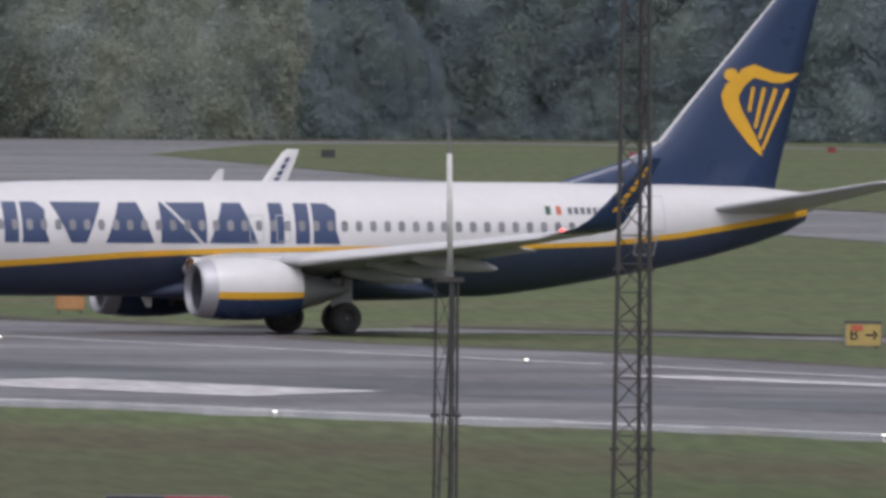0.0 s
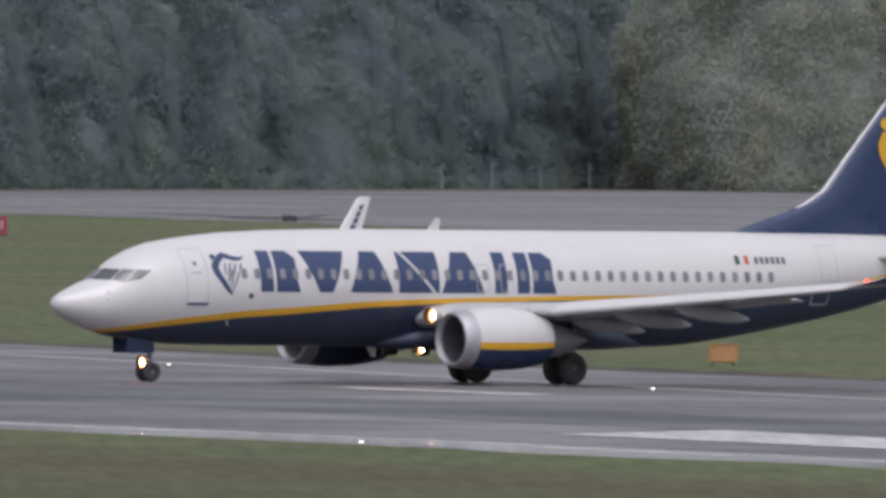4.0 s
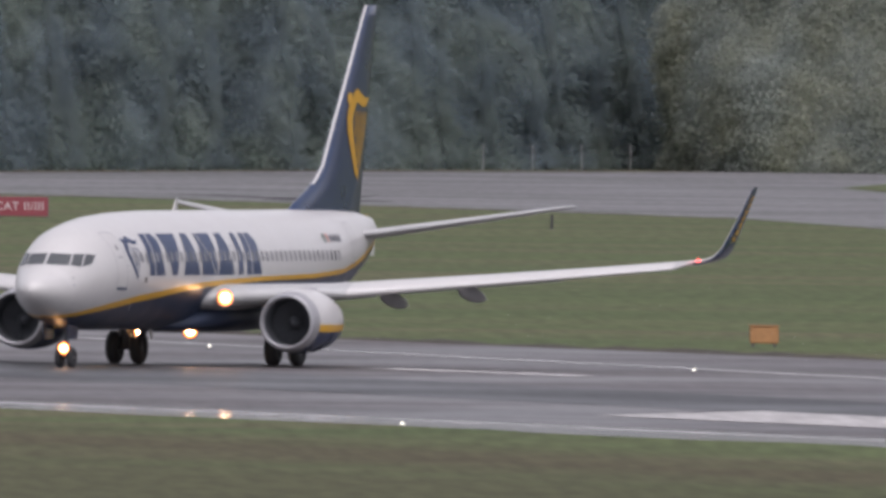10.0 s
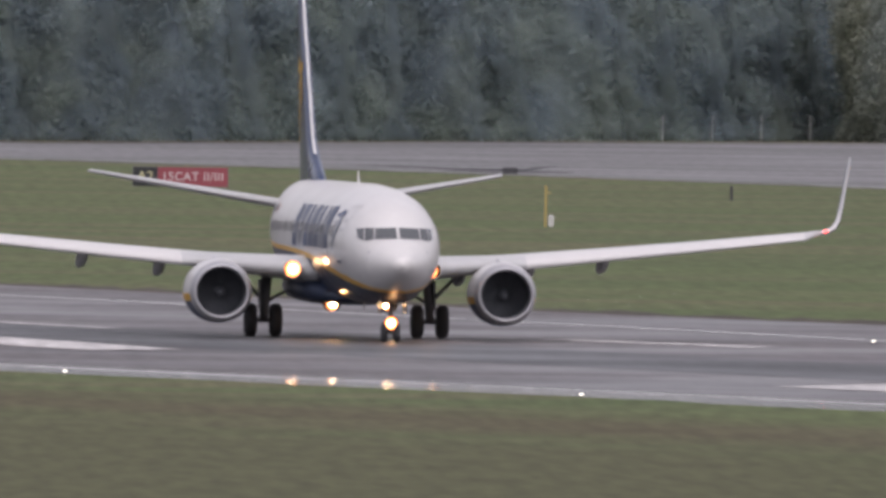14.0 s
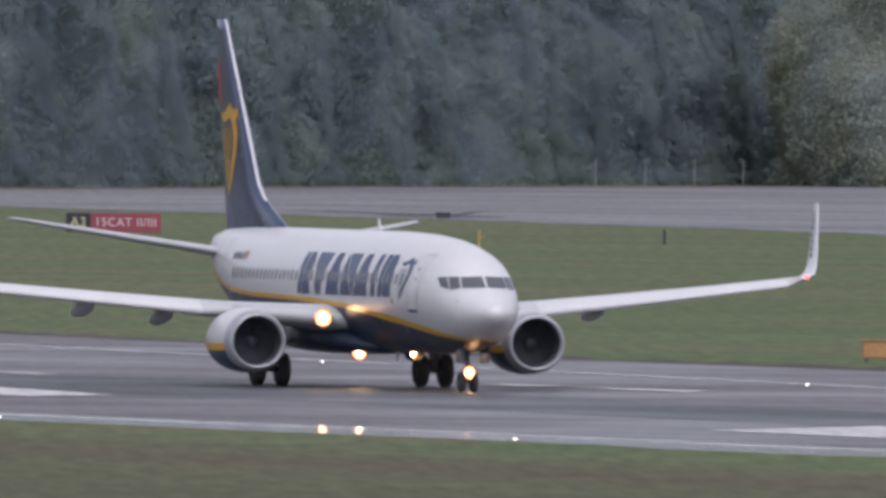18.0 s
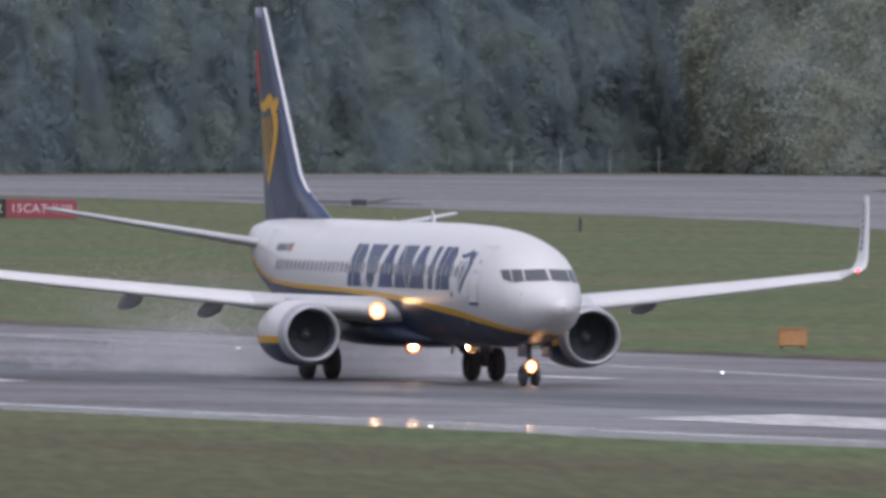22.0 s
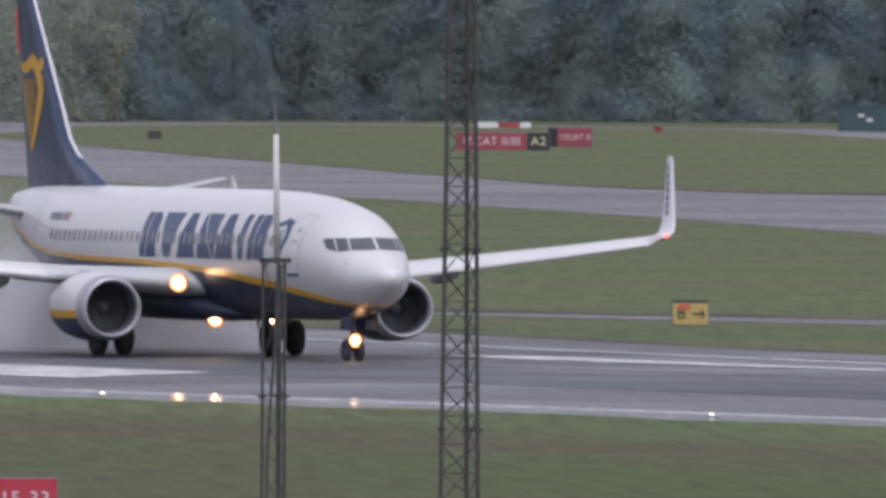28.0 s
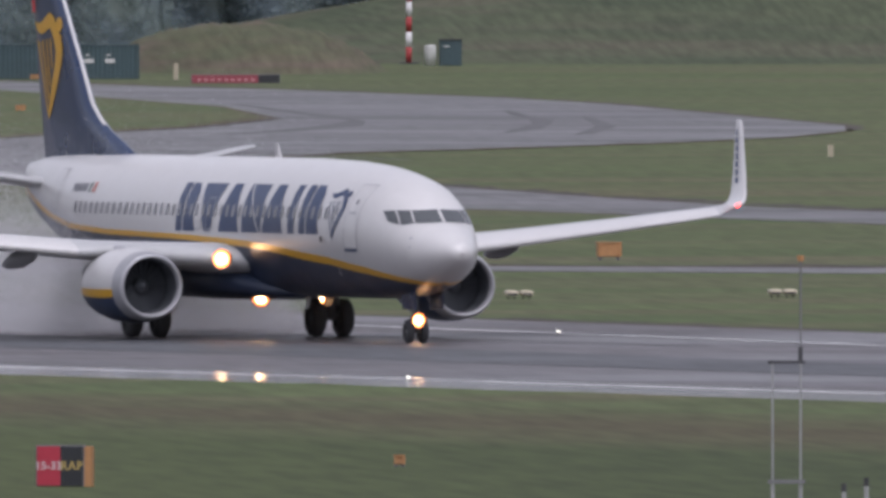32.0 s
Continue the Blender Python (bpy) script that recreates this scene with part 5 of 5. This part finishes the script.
sign(34.4, 893, 0.02, 0.62, [(0.5, "sign_black", "", "", 0)], "small black marker sign on the near grass")


def edge_light(x, y):
    """An elevated edge light: base plate, stem and glass dome."""
    e = thing("edge_light", Matrix.Translation((x, y, 0.03)), "small lit runway edge light on a short stem", "light", "runway edge lights")
    part("base", tube((0, 0, 0), (0, 0, 0.03), 0.14, 0.11, 14), M["shoulder"], e, "grey base")
    part("stem", tube((0, 0, 0.03), (0, 0, 0.08), 0.04, n=10), M["frame"], e)
    part("dome", lamp_mesh(0.04), M["edge_lamp"], e, "glowing glass dome", True, Matrix.Translation((0, 0, 0.115)) @ Matrix.Diagonal((1.7, 1, 0.65, 1)))
    return e


LIGHT_SPOTS = [(10.3, 1228.8), (25.4, 1184.5), (41.0, 1145.7), (56.5, 1103.2), (72.6, 1062.6), (89.6, 1021.4), (-5.4, 1276.7), (23.4, 1413.8), (38.9, 1350.2), (54.4, 1290.9), (69.6, 1229.2), (84.1, 1165.9), (7.9, 1480.6)]
lamp0 = edge_light(*LIGHT_SPOTS[0])
for px, py in LIGHT_SPOTS[1:]:
    copy_thing(lamp0, Matrix.Translation((px, py, 0.03)))


def cabinet(name, x, y, w, d, h, mat, label, category, legs=0.12):
    e = thing(name, Matrix.Translation((x, y, 0)), label, category)
    part("housing", box(-w / 2, w / 2, -d / 2, d / 2, legs, legs + h, bevel=0.04), M[mat], e)
    part("lid", box(-w / 2 - 0.03, w / 2 + 0.03, -d / 2 - 0.03, d / 2 + 0.03, legs + h, legs + h + 0.05, bevel=0.015), M[mat], e)
    for k in (-1, 1):
        part("foot", box(k * w * 0.38 - 0.05, k * w * 0.38 + 0.05, -d * 0.4, d * 0.4, -0.02, legs), M["frame"], e)
        part("side_rail", box(k * w * 0.42 - 0.04, k * w * 0.42 + 0.04, -d / 2 - 0.035, -d / 2 - 0.005, legs, legs + h, bevel=0.008), M[mat], e)
    return e


cabinet("marker_box", 44.3, 1449, 1.05, 0.8, 0.62, "orange", "dull orange equipment box on the grass", "box")
cabinet("marker_box", 101.9, 1388, 0.85, 0.7, 0.46, "orange", "dull orange equipment box on the grass", "box")
cabinet("marker_box", 114.1, 2012, 1.25, 0.9, 0.86, "orange", "dull orange equipment box on the grass island", "box")
cabinet("marker_box", 62.3, 915, 0.21, 0.2, 0.17, "orange", "small orange marker box on the near grass", "box", 0.06)
cabinet("marker_box", 149.1, 2534, 0.62, 0.4, 0.24, "orange", "low dull orange box before a container", "box", 0.05)
cabinet("marker_box", 127.2, 2553, 0.50, 0.4, 0.30, "parapet_red", "small dull red marker box by the taxiway", "box", 0.05)
cabinet("marker_box", 129.4, 2213, 0.55, 0.4, 0.26, "orange", "low dull orange box in the grass", "box", 0.05)
cabinet("marker_post", 157.6, 2525, 0.24, 0.2, 0.98, "cream", "short beige marker post before the mound", "post", 0.05)
cabinet("junction_box", 44.3, 2264, 0.85, 0.6, 0.28, "dark_box", "low dark equipment box beside the taxiway", "box", 0.05)
cabinet("junction_box", 90.9, 2452, 0.85, 0.6, 0.42, "dark_box", "low dark equipment box on the grass island", "box", 0.05)
cabinet("marker_post", 52.0, 2066, 0.09, 0.12, 0.70, "dark_box", "short dark marker post on the grass", "post", 0.04)
cabinet("marker_post", 147.5, 1866, 0.22, 0.2, 0.50, "cream", "short pale marker post in the far grass", "post", 0.04)
cabinet("marker_post", 67.4, 1961, 0.28, 0.25, 0.62, "tube_white", "short pale marker post on the grass", "post", 0.04)

e = thing("wind_pole", Matrix.Translation((38.25, 1868, 0)), "slim yellow pole with a white box at its foot", "pole")
part("pole", tube((0, 0, -0.02), (0, 0, 1.95), 0.05, n=10), M["sign_yellow"], e, "yellow pole")
part("crossbar", tube((-0.05, 0, 1.62), (0.22, 0, 1.62), 0.03, n=8), M["sign_yellow"], e)
part("box", box(0.13, 0.40, -0.12, 0.12, 0.0, 0.58, bevel=0.05), M["tube_white"], e, "white box")


def approach_lamps(x, y):
    e = thing("slope_light", Matrix.Translation((x, y, 0)), "pair of low cream-coloured approach slope lamp housings", "light", "approach slope lights")
    for k in (-0.24, 0.24):
        rings = [[(k + 0.20 * math.copysign(abs(math.cos(a)) ** 0.6, math.cos(a)), dy, 0.20 + 0.095 * math.copysign(abs(math.sin(a)) ** 0.6, math.sin(a))) for a in (2 * math.pi * q / 14 for q in range(14))]
                 for dy in (-0.5, -0.45, 0.4, 0.5)]
        part("housing", loft(rings), M["cream"], e, "", True)
        part("leg", tube((k - 0.1, 0, -0.02), (k - 0.1, 0, 0.12), 0.022, n=6), M["dark_box"], e)
        part("leg", tube((k + 0.1, 0, -0.02), (k + 0.1, 0, 0.12), 0.022, n=6), M["dark_box"], e)
        part("front_glass", box(k - 0.15, k + 0.15, -0.515, -0.502, 0.14, 0.20), M["dark_box"], e)


approach_lamps(81.35, 1259.4)
approach_lamps(89.9, 1264.1)
approach_lamps(98.6, 1267)

e = thing("road_barrier", Matrix.Translation((119.3, 2598, 0)), "row of white and red barrier blocks on the grass", "barrier")
for k, mat in enumerate(("barrier_white", "parapet_red", "barrier_white")):
    part("block", box(-1.75 + k * 1.4, -1.75 + k * 1.4 + (1.36 if k < 2 else 0.7), -0.25, 0.25, 0, 0.40, bevel=0.05), M[mat], e)

# striped pole, tank and hut before the bank
e = thing("striped_pole", Matrix.Translation((186.2, 2725, bank_height(186.2, 2725) - 0.1)), "tall red and white striped pole on a dark base", "pole")
part("base_plate", box(-0.65, 0.65, -0.5, 0.5, -0.1, 0.14, bevel=0.03), M["dark_box"], e)
for k in range(9):
    part("band", tube((0, 0, 0.14 + k * 1.05), (0, 0, 0.14 + (k + 1) * 1.05), 0.20, n=12), M["barrier_white" if k % 2 else "barrier_red"], e, "painted band", True)
e = thing("equipment_hut", Matrix.Translation((187.55, 2703, -0.02)), "small dark green hut on the grass bank", "hut")
part("walls", box(-0.74, 0.74, -0.7, 0.7, 0, 1.75, bevel=0.02), M["green_steel"], e)
part("roof", box(-0.80, 0.80, -0.76, 0.76, 1.75, 1.83, bevel=0.02), M["dark_box"], e)
part("door", box(-0.3, 0.35, -0.73, -0.702, 0.1, 1.6, bevel=0.006), M["green_steel"], e)
part("door_plate", box(-0.55, -0.1, -0.735, -0.703, 1.30, 1.38), M["tube_white"], e, "pale plate")
e = thing("tank", Matrix.Translation((186.1, 2702, -0.02)), "small pale grey cylindrical tank beside a hut", "tank")
part("shell", lathe([(0, 0.05), (0.0, 0.38), (1.30, 0.40), (1.42, 0.34), (1.45, 0.05)], 0, 0, 0, n=20, squash=1), M["tube_white"], e, "", True, pose(0, 0, 0, 0, -90))
part("rim", tube((0, 0, 1.24), (0, 0, 1.31), 0.42, n=20), M["tube_white"], e)


def container(x, y, w, h, label):
    """A long corrugated steel container with a rim, doors and small pale plates."""
    e = thing("container", Matrix.Translation((x, y, 0)), label, "container")
    bm = bmesh.new()
    n = int(w / 0.14)
    xs = [-w / 2 + w * k / n for k in range(n + 1)]
    rings = [[(xx, -1.2 + (0.04 if k % 2 else 0.0), z) for k, xx in enumerate(xs)] for z in (0.06, h - 0.06)]
    loft(rings, closed=False, bm=bm)
    part("front_wall", bm, M["green_steel"], e, "corrugated green wall")
    part("body", box(-w / 2, w / 2, -1.15, 1.2, 0.0, h - 0.02), M["green_steel"], e)
    part("top_rail", box(-w / 2 - 0.02, w / 2 + 0.02, -1.24, 1.22, h - 0.06, h + 0.03, bevel=0.01), M["green_steel"], e)
    for k in (-1, 1):
        part("corner_post", box(k * w / 2 - 0.06, k * w / 2 + 0.06, -1.24, -1.12, 0, h, bevel=0.01), M["green_steel"], e)
    return e


c = container(151.6, 2540, 8.9, 2.20, "long dark green steel container with pale plates")
for px in (0.95, 2.3):
    part("plate", box(px, px + 0.62, -1.25, -1.21, 1.05, 1.32), M["tube_white"], c, "pale plate")
    part("plate", box(px + 0.1, px + 0.35, -1.25, -1.21, 1.50, 1.60), M["tube_white"], c, "pale plate")
c = container(142.1, 2580, 3.4, 1.70, "short dark green steel container by the wood")
for px, pz in ((-0.55, 0.95), (0.0, 0.65)):
    part("plate", box(px, px + 0.42, -1.25, -1.21, pz, pz + 0.22), M["tube_white"], c, "pale plate")
e = thing("skip", Matrix.Translation((145.0, 2562, 0)), "low white box trailer beside the containers", "trailer")
part("body", box(-1.30, 1.30, -0.7, 0.7, 0.05, 0.62, bevel=0.04), M["barrier_white"], e)
part("rim", box(-1.34, 1.34, -0.74, 0.74, 0.60, 0.68, bevel=0.02), M["barrier_white"], e)
e = thing("antenna_pole", Matrix.Translation((145.1, 2566, 0)), "thin grey antenna pole behind a white trailer", "pole")
part("pole", tube((0, 0, -0.02), (0, 0, 1.75), 0.035, 0.02, 8), M["frame"], e)
part("crossbar", tube((-0.18, 0, 1.55), (0.18, 0, 1.55), 0.02, n=6), M["frame"], e)
e = thing("marker_post", Matrix.Translation((147.0, 2548, 0)), "short red and white marker post", "post")
for k in range(4):
    part("band", tube((0, 0, k * 0.27), (0, 0, (k + 1) * 0.27), 0.13, n=10), M["barrier_white" if k % 2 else "barrier_red"], e, "", True)

# wire fence before the wood: thin posts and strands
fence = thing("wire_fence", Matrix(), "thin grey wire fence before the wood", "fence")
post0 = None
for k in range(6):
    px = 61.7 + k * 3.5
    m = Matrix.Translation((px, wood_edge(px) - 18, 0))
    if post0 is None:
        post0 = part("post", tube((0, 0, -0.05), (0, 0, 1.75), 0.036, n=6), M["post_grey"], fence, "", False, m)
    else:
        again(post0, "post", m)
for h in (0.5, 1.1, 1.7):
    bm = bmesh.new()
    for k in range(5):
        p, q = 61.7 + k * 3.5, 61.7 + (k + 1) * 3.5
        add_tube(bm, (p, wood_edge(p) - 18, h), (q, wood_edge(q) - 18, h), 0.008, n=4)
    part("wire", bm, M["lattice"], fence)


# ---- near the camera: two lattice masts, a hut with a striped parapet, a small aerial frame ----
def lattice_mast(x, y, top, w0, w1, bays, label, turn=0.0, thin=0.009, leg=0.029):
    """Three legs joined by rings and zigzag braces, on a concrete block."""
    e = thing("lattice_mast", Matrix.Translation((x, y, 0)) @ pose(0, 0, 0, 0, 0, turn), label, "mast", "lattice masts")

    def corner(k, z):
        w = w0 + (w1 - w0) * z / top
        a = radians(90 + 120 * k)
        return Vector((w / math.sqrt(3) * math.cos(a), w / math.sqrt(3) * math.sin(a), z))
    part("footing", box(-0.7, 0.7, -0.7, 0.7, -0.1, 0.2, bevel=0.04), M["shoulder"], e, "concrete footing")
    for k in range(3):
        part("leg", tube(corner(k, 0.2), corner(k, top), leg, leg * 0.8, 8), M["lattice"], e)
        for j in range(1, int(top / 2.05) + 1):
            c = corner(k, j * 2.05)
            part("flange", tube(c - Vector((0, 0, 0.02)), c + Vector((0, 0, 0.02)), 0.055, n=8), M["lattice"], e)
    for j in range(bays):
        z0, z1 = 0.2 + (top - 0.2) * j / bays, 0.2 + (top - 0.2) * (j + 1) / bays
        for k in range(3):
            a, b = (k, (k + 1) % 3) if j % 2 else ((k + 1) % 3, k)
            part("brace", tube(corner(a, z0), corner(b, z1), thin, n=5), M["lattice"], e)
            part("strut", tube(corner(k, z1), corner((k + 1) % 3, z1), thin * 0.9, n=5), M["lattice"], e)
    return e


lattice_mast(20.20, 450, 15.2, 0.60, 0.26, 46, "tall dark steel lattice mast with three legs", -15)
mast_a = lattice_mast(19.27, 480, 9.84, 0.31, 0.27, 16, "dark steel lattice mast with a white tube on top", -15, 0.0055, 0.021)
part("top_plate", tube((0, 0, 9.82), (0, 0, 9.88), 0.20, n=12), M["lattice"], mast_a, "dark top plate")
part("tube", tube((0.02, 0, 9.88), (0, 0, 11.38), 0.040, 0.034, 12), M["tube_white"], mast_a, "weathered white tube", True)
part("tip", tube((0, 0, 11.38), (-0.02, 0, 11.80), 0.022, 0.016, 6), M["frame"], mast_a, "thin grey tip")
bm = bmesh.new()
pts = [(0.01 + 0.065 * math.cos(k * 0.27), -0.19, 9.8 - k * 0.24) for k in range(41)]
loft([[(x + 0.019 * math.cos(q * 1.047), y + 0.019 * math.sin(q * 1.047), z) for q in range(6)] for x, y, z in pts], bm=bm)
part("cable", bm, M["dark_box"], mast_a, "dark cable that hangs loosely")
part("feeder", tube((0.118, -0.155, 0.2), (0.098, -0.14, 9.8), 0.015, n=6), M["dark_box"], mast_a, "dark straight feeder cable")

HUT_Y, HUT_TOP = 760, 2.66
e = thing("cabin", Matrix.Translation((36.84, HUT_Y, 0)), "low cabin with a red and white striped parapet", "cabin")
part("walls", box(-2.60, 2.60, 0.06, 3.0, 0, HUT_TOP - 0.45), M["frame"], e)
for k in range(7):
    part("stripe", box(-2.62 + k * 0.749, -2.62 + (k + 1) * 0.749, 0, 0.06, HUT_TOP - 0.75, HUT_TOP - 0.04), M["parapet_red" if k % 2 == 0 else "parapet_white"], e)
for k in range(4):
    part("end_board", box(2.62, 2.68, 0.74 * k + 0.01, 0.74 * k + 0.73, HUT_TOP - 0.75, HUT_TOP - 0.04), M["board" if k % 2 else "parapet_white"], e, "dirty end board")
part("coping", box(-2.66, 2.70, -0.02, 0.08, HUT_TOP - 0.04, HUT_TOP, bevel=0.008), M["parapet_white"], e)
part("coping", box(2.60, 2.70, 0.082, 3.02, HUT_TOP - 0.04, HUT_TOP, bevel=0.008), M["tube_white"], e)
for k in range(6):
    part("bracket", box(-2.2 + k * 0.85, -2.12 + k * 0.85, -0.01, 0.07, HUT_TOP, HUT_TOP + 0.03), M["tube_white"], e)
for px, py, top in ((2.75, 0.5, 0.34), (2.74, 2.4, 0.30)):
    pipe = part("vent_pipe", tube((px, py, 0), (px, py, HUT_TOP - top), 0.05, n=10), M["dark_box"], e, "black vent pipe", True)
    part("cowl", tube((px, py, HUT_TOP - top), (px, py, HUT_TOP - top + 0.16), 0.09, 0.07, 12), M["dark_box"], pipe, "black round cowl", True)

AY = 700
e = thing("aerial_frame", Matrix.Translation((54.55, AY, 0)), "slim pale double-post aerial frame with crossbars", "aerial")
for k in (-0.25, 0.25):
    part("post", tube((k, 0, 0), (k, 0, 3.05), 0.034, n=8), M["post_grey"], e, "pale lower post")
    part("upper_post", tube((k, 0, 3.05), (k, 0, 5.15), 0.020, n=8), M["post_grey"], e, "slim pale post")
part("crossbar", box(-0.33, 0.33, -0.05, 0.05, 3.0, 3.07), M["frame"], e)
part("crossbar", box(-0.33, 0.33, -0.04, 0.04, 5.13, 5.18), M["dark_box"], e)
part("insulator", tube((0.25, 0, 5.18), (0.25, 0, 5.42), 0.04, n=8), M["dark_box"], e)
part("rod", tube((0.25, 0, 5.42), (0.25, 0, 6.95), 0.018, n=6), M["frame"], e, "thin rod")
part("tip", tube((0.25, 0, 6.95), (0.25, 0, 7.05), 0.06, n=8), M["orange"], e, "small orange tip")
for k, top in ((1.02, 3.0), (1.42, 3.1)):
    f = thing("marker_post", Matrix.Translation((54.55 + k, AY, 0)), "pale post with a dark cap on the near grass", "post")
    part("post", tube((0, 0, 0), (0, 0, top - 0.15), 0.04, n=8), M["post_grey"], f)
    part("cap", tube((0, 0, top - 0.15), (0, 0, top), 0.045, n=8), M["dark_box"], f)


# ---- water spray thrown up behind the wheels and engines ----
def spray(seed, x0, x1, half, tall, count, label):
    """Fine drops in a drifting cloud behind the aeroplane, in its own space."""
    rnd = random.Random(seed)
    verts, faces = [], []
    while len(verts) < count * 3:
        f = rnd.random()
        x = x0 + (x1 - x0) * f
        y = rnd.uniform(-half, half) * (0.7 + 0.5 * f)
        h = (0.35 + 0.65 * min(1, f * 3 + 0.25)) * tall
        z = abs(rnd.gauss(0, 0.42)) * h + 0.05
        if noise.noise((x * 0.28, y * 0.25, z * 0.45 + seed)) + 0.36 < rnd.random() * 0.75:
            continue
        r = rnd.uniform(0.007, 0.012)
        i, a = len(verts), rnd.uniform(0, 6.3)
        c, q = r * math.cos(a), r * math.sin(a)
        verts += [(x + c, y + q, z - r * 0.6), (x - c, y - q, z - r * 0.6), (x + 0.3 * q, y - 0.3 * c, z + r)]
        faces += [(i, i + 1, i + 2)]
    return tagged(new("spray", leafy("spray", verts, faces, M["drop"])), label, "spray", kind="stuff")


SPRAY = [(spray(3, -1, -20, 6.5, 4.6, 600000, "pale water spray behind the wheels"), 20.2), (spray(7, -15, -46, 7.5, 5.2, 560000, "drifting pale water spray behind the tail"), 21.2)]


def plane_at(t):
    c = np.array(TAXI_ROWS)
    return [float(np.interp(t, c[:, 0], c[:, k])) for k in (1, 2, 3)]


def rolling(radius):
    """Times and angles of a wheel that rolls along the aeroplane's way, a row for each 55 degrees of turn."""
    rows, gone, last, turned = [(0.0, 0.0)], 0.0, plane_at(0.0), 0.0
    for k in range(1, 3201):
        t = k * 0.01
        here = plane_at(t)
        gone += math.hypot(here[0] - last[0], here[1] - last[1])
        last = here
        if gone / radius - turned > radians(55) or k == 3200:
            turned = gone / radius
            rows.append((t, turned))
    return rows


def motions():
    walk(airliner, [(t, pose(x, y, 0.03, 0, 0, h)) for t, x, y, h in TAXI_ROWS])
    for w in WHEELS:
        rest = w.matrix_basis.copy()
        walk(w, [(t, rest @ Matrix.Rotation(a, 4, "Y")) for t, a in rolling(rest.translation.z)])
    for cloud, start in SPRAY:
        rows = []
        for t in [0.0, start - 1.0] + [start + 0.5 * k for k in range(60) if start + 0.5 * k <= 32.0]:
            x, y, h = plane_at(t)
            rise = max(0.0, min(1.0, (t - start) / 3.0))
            rows.append((t, pose(x, y, -7.5 * (1 - rise) ** 1.5 + 0.02, 0, 0, h)))
        walk(cloud, rows)


motions()
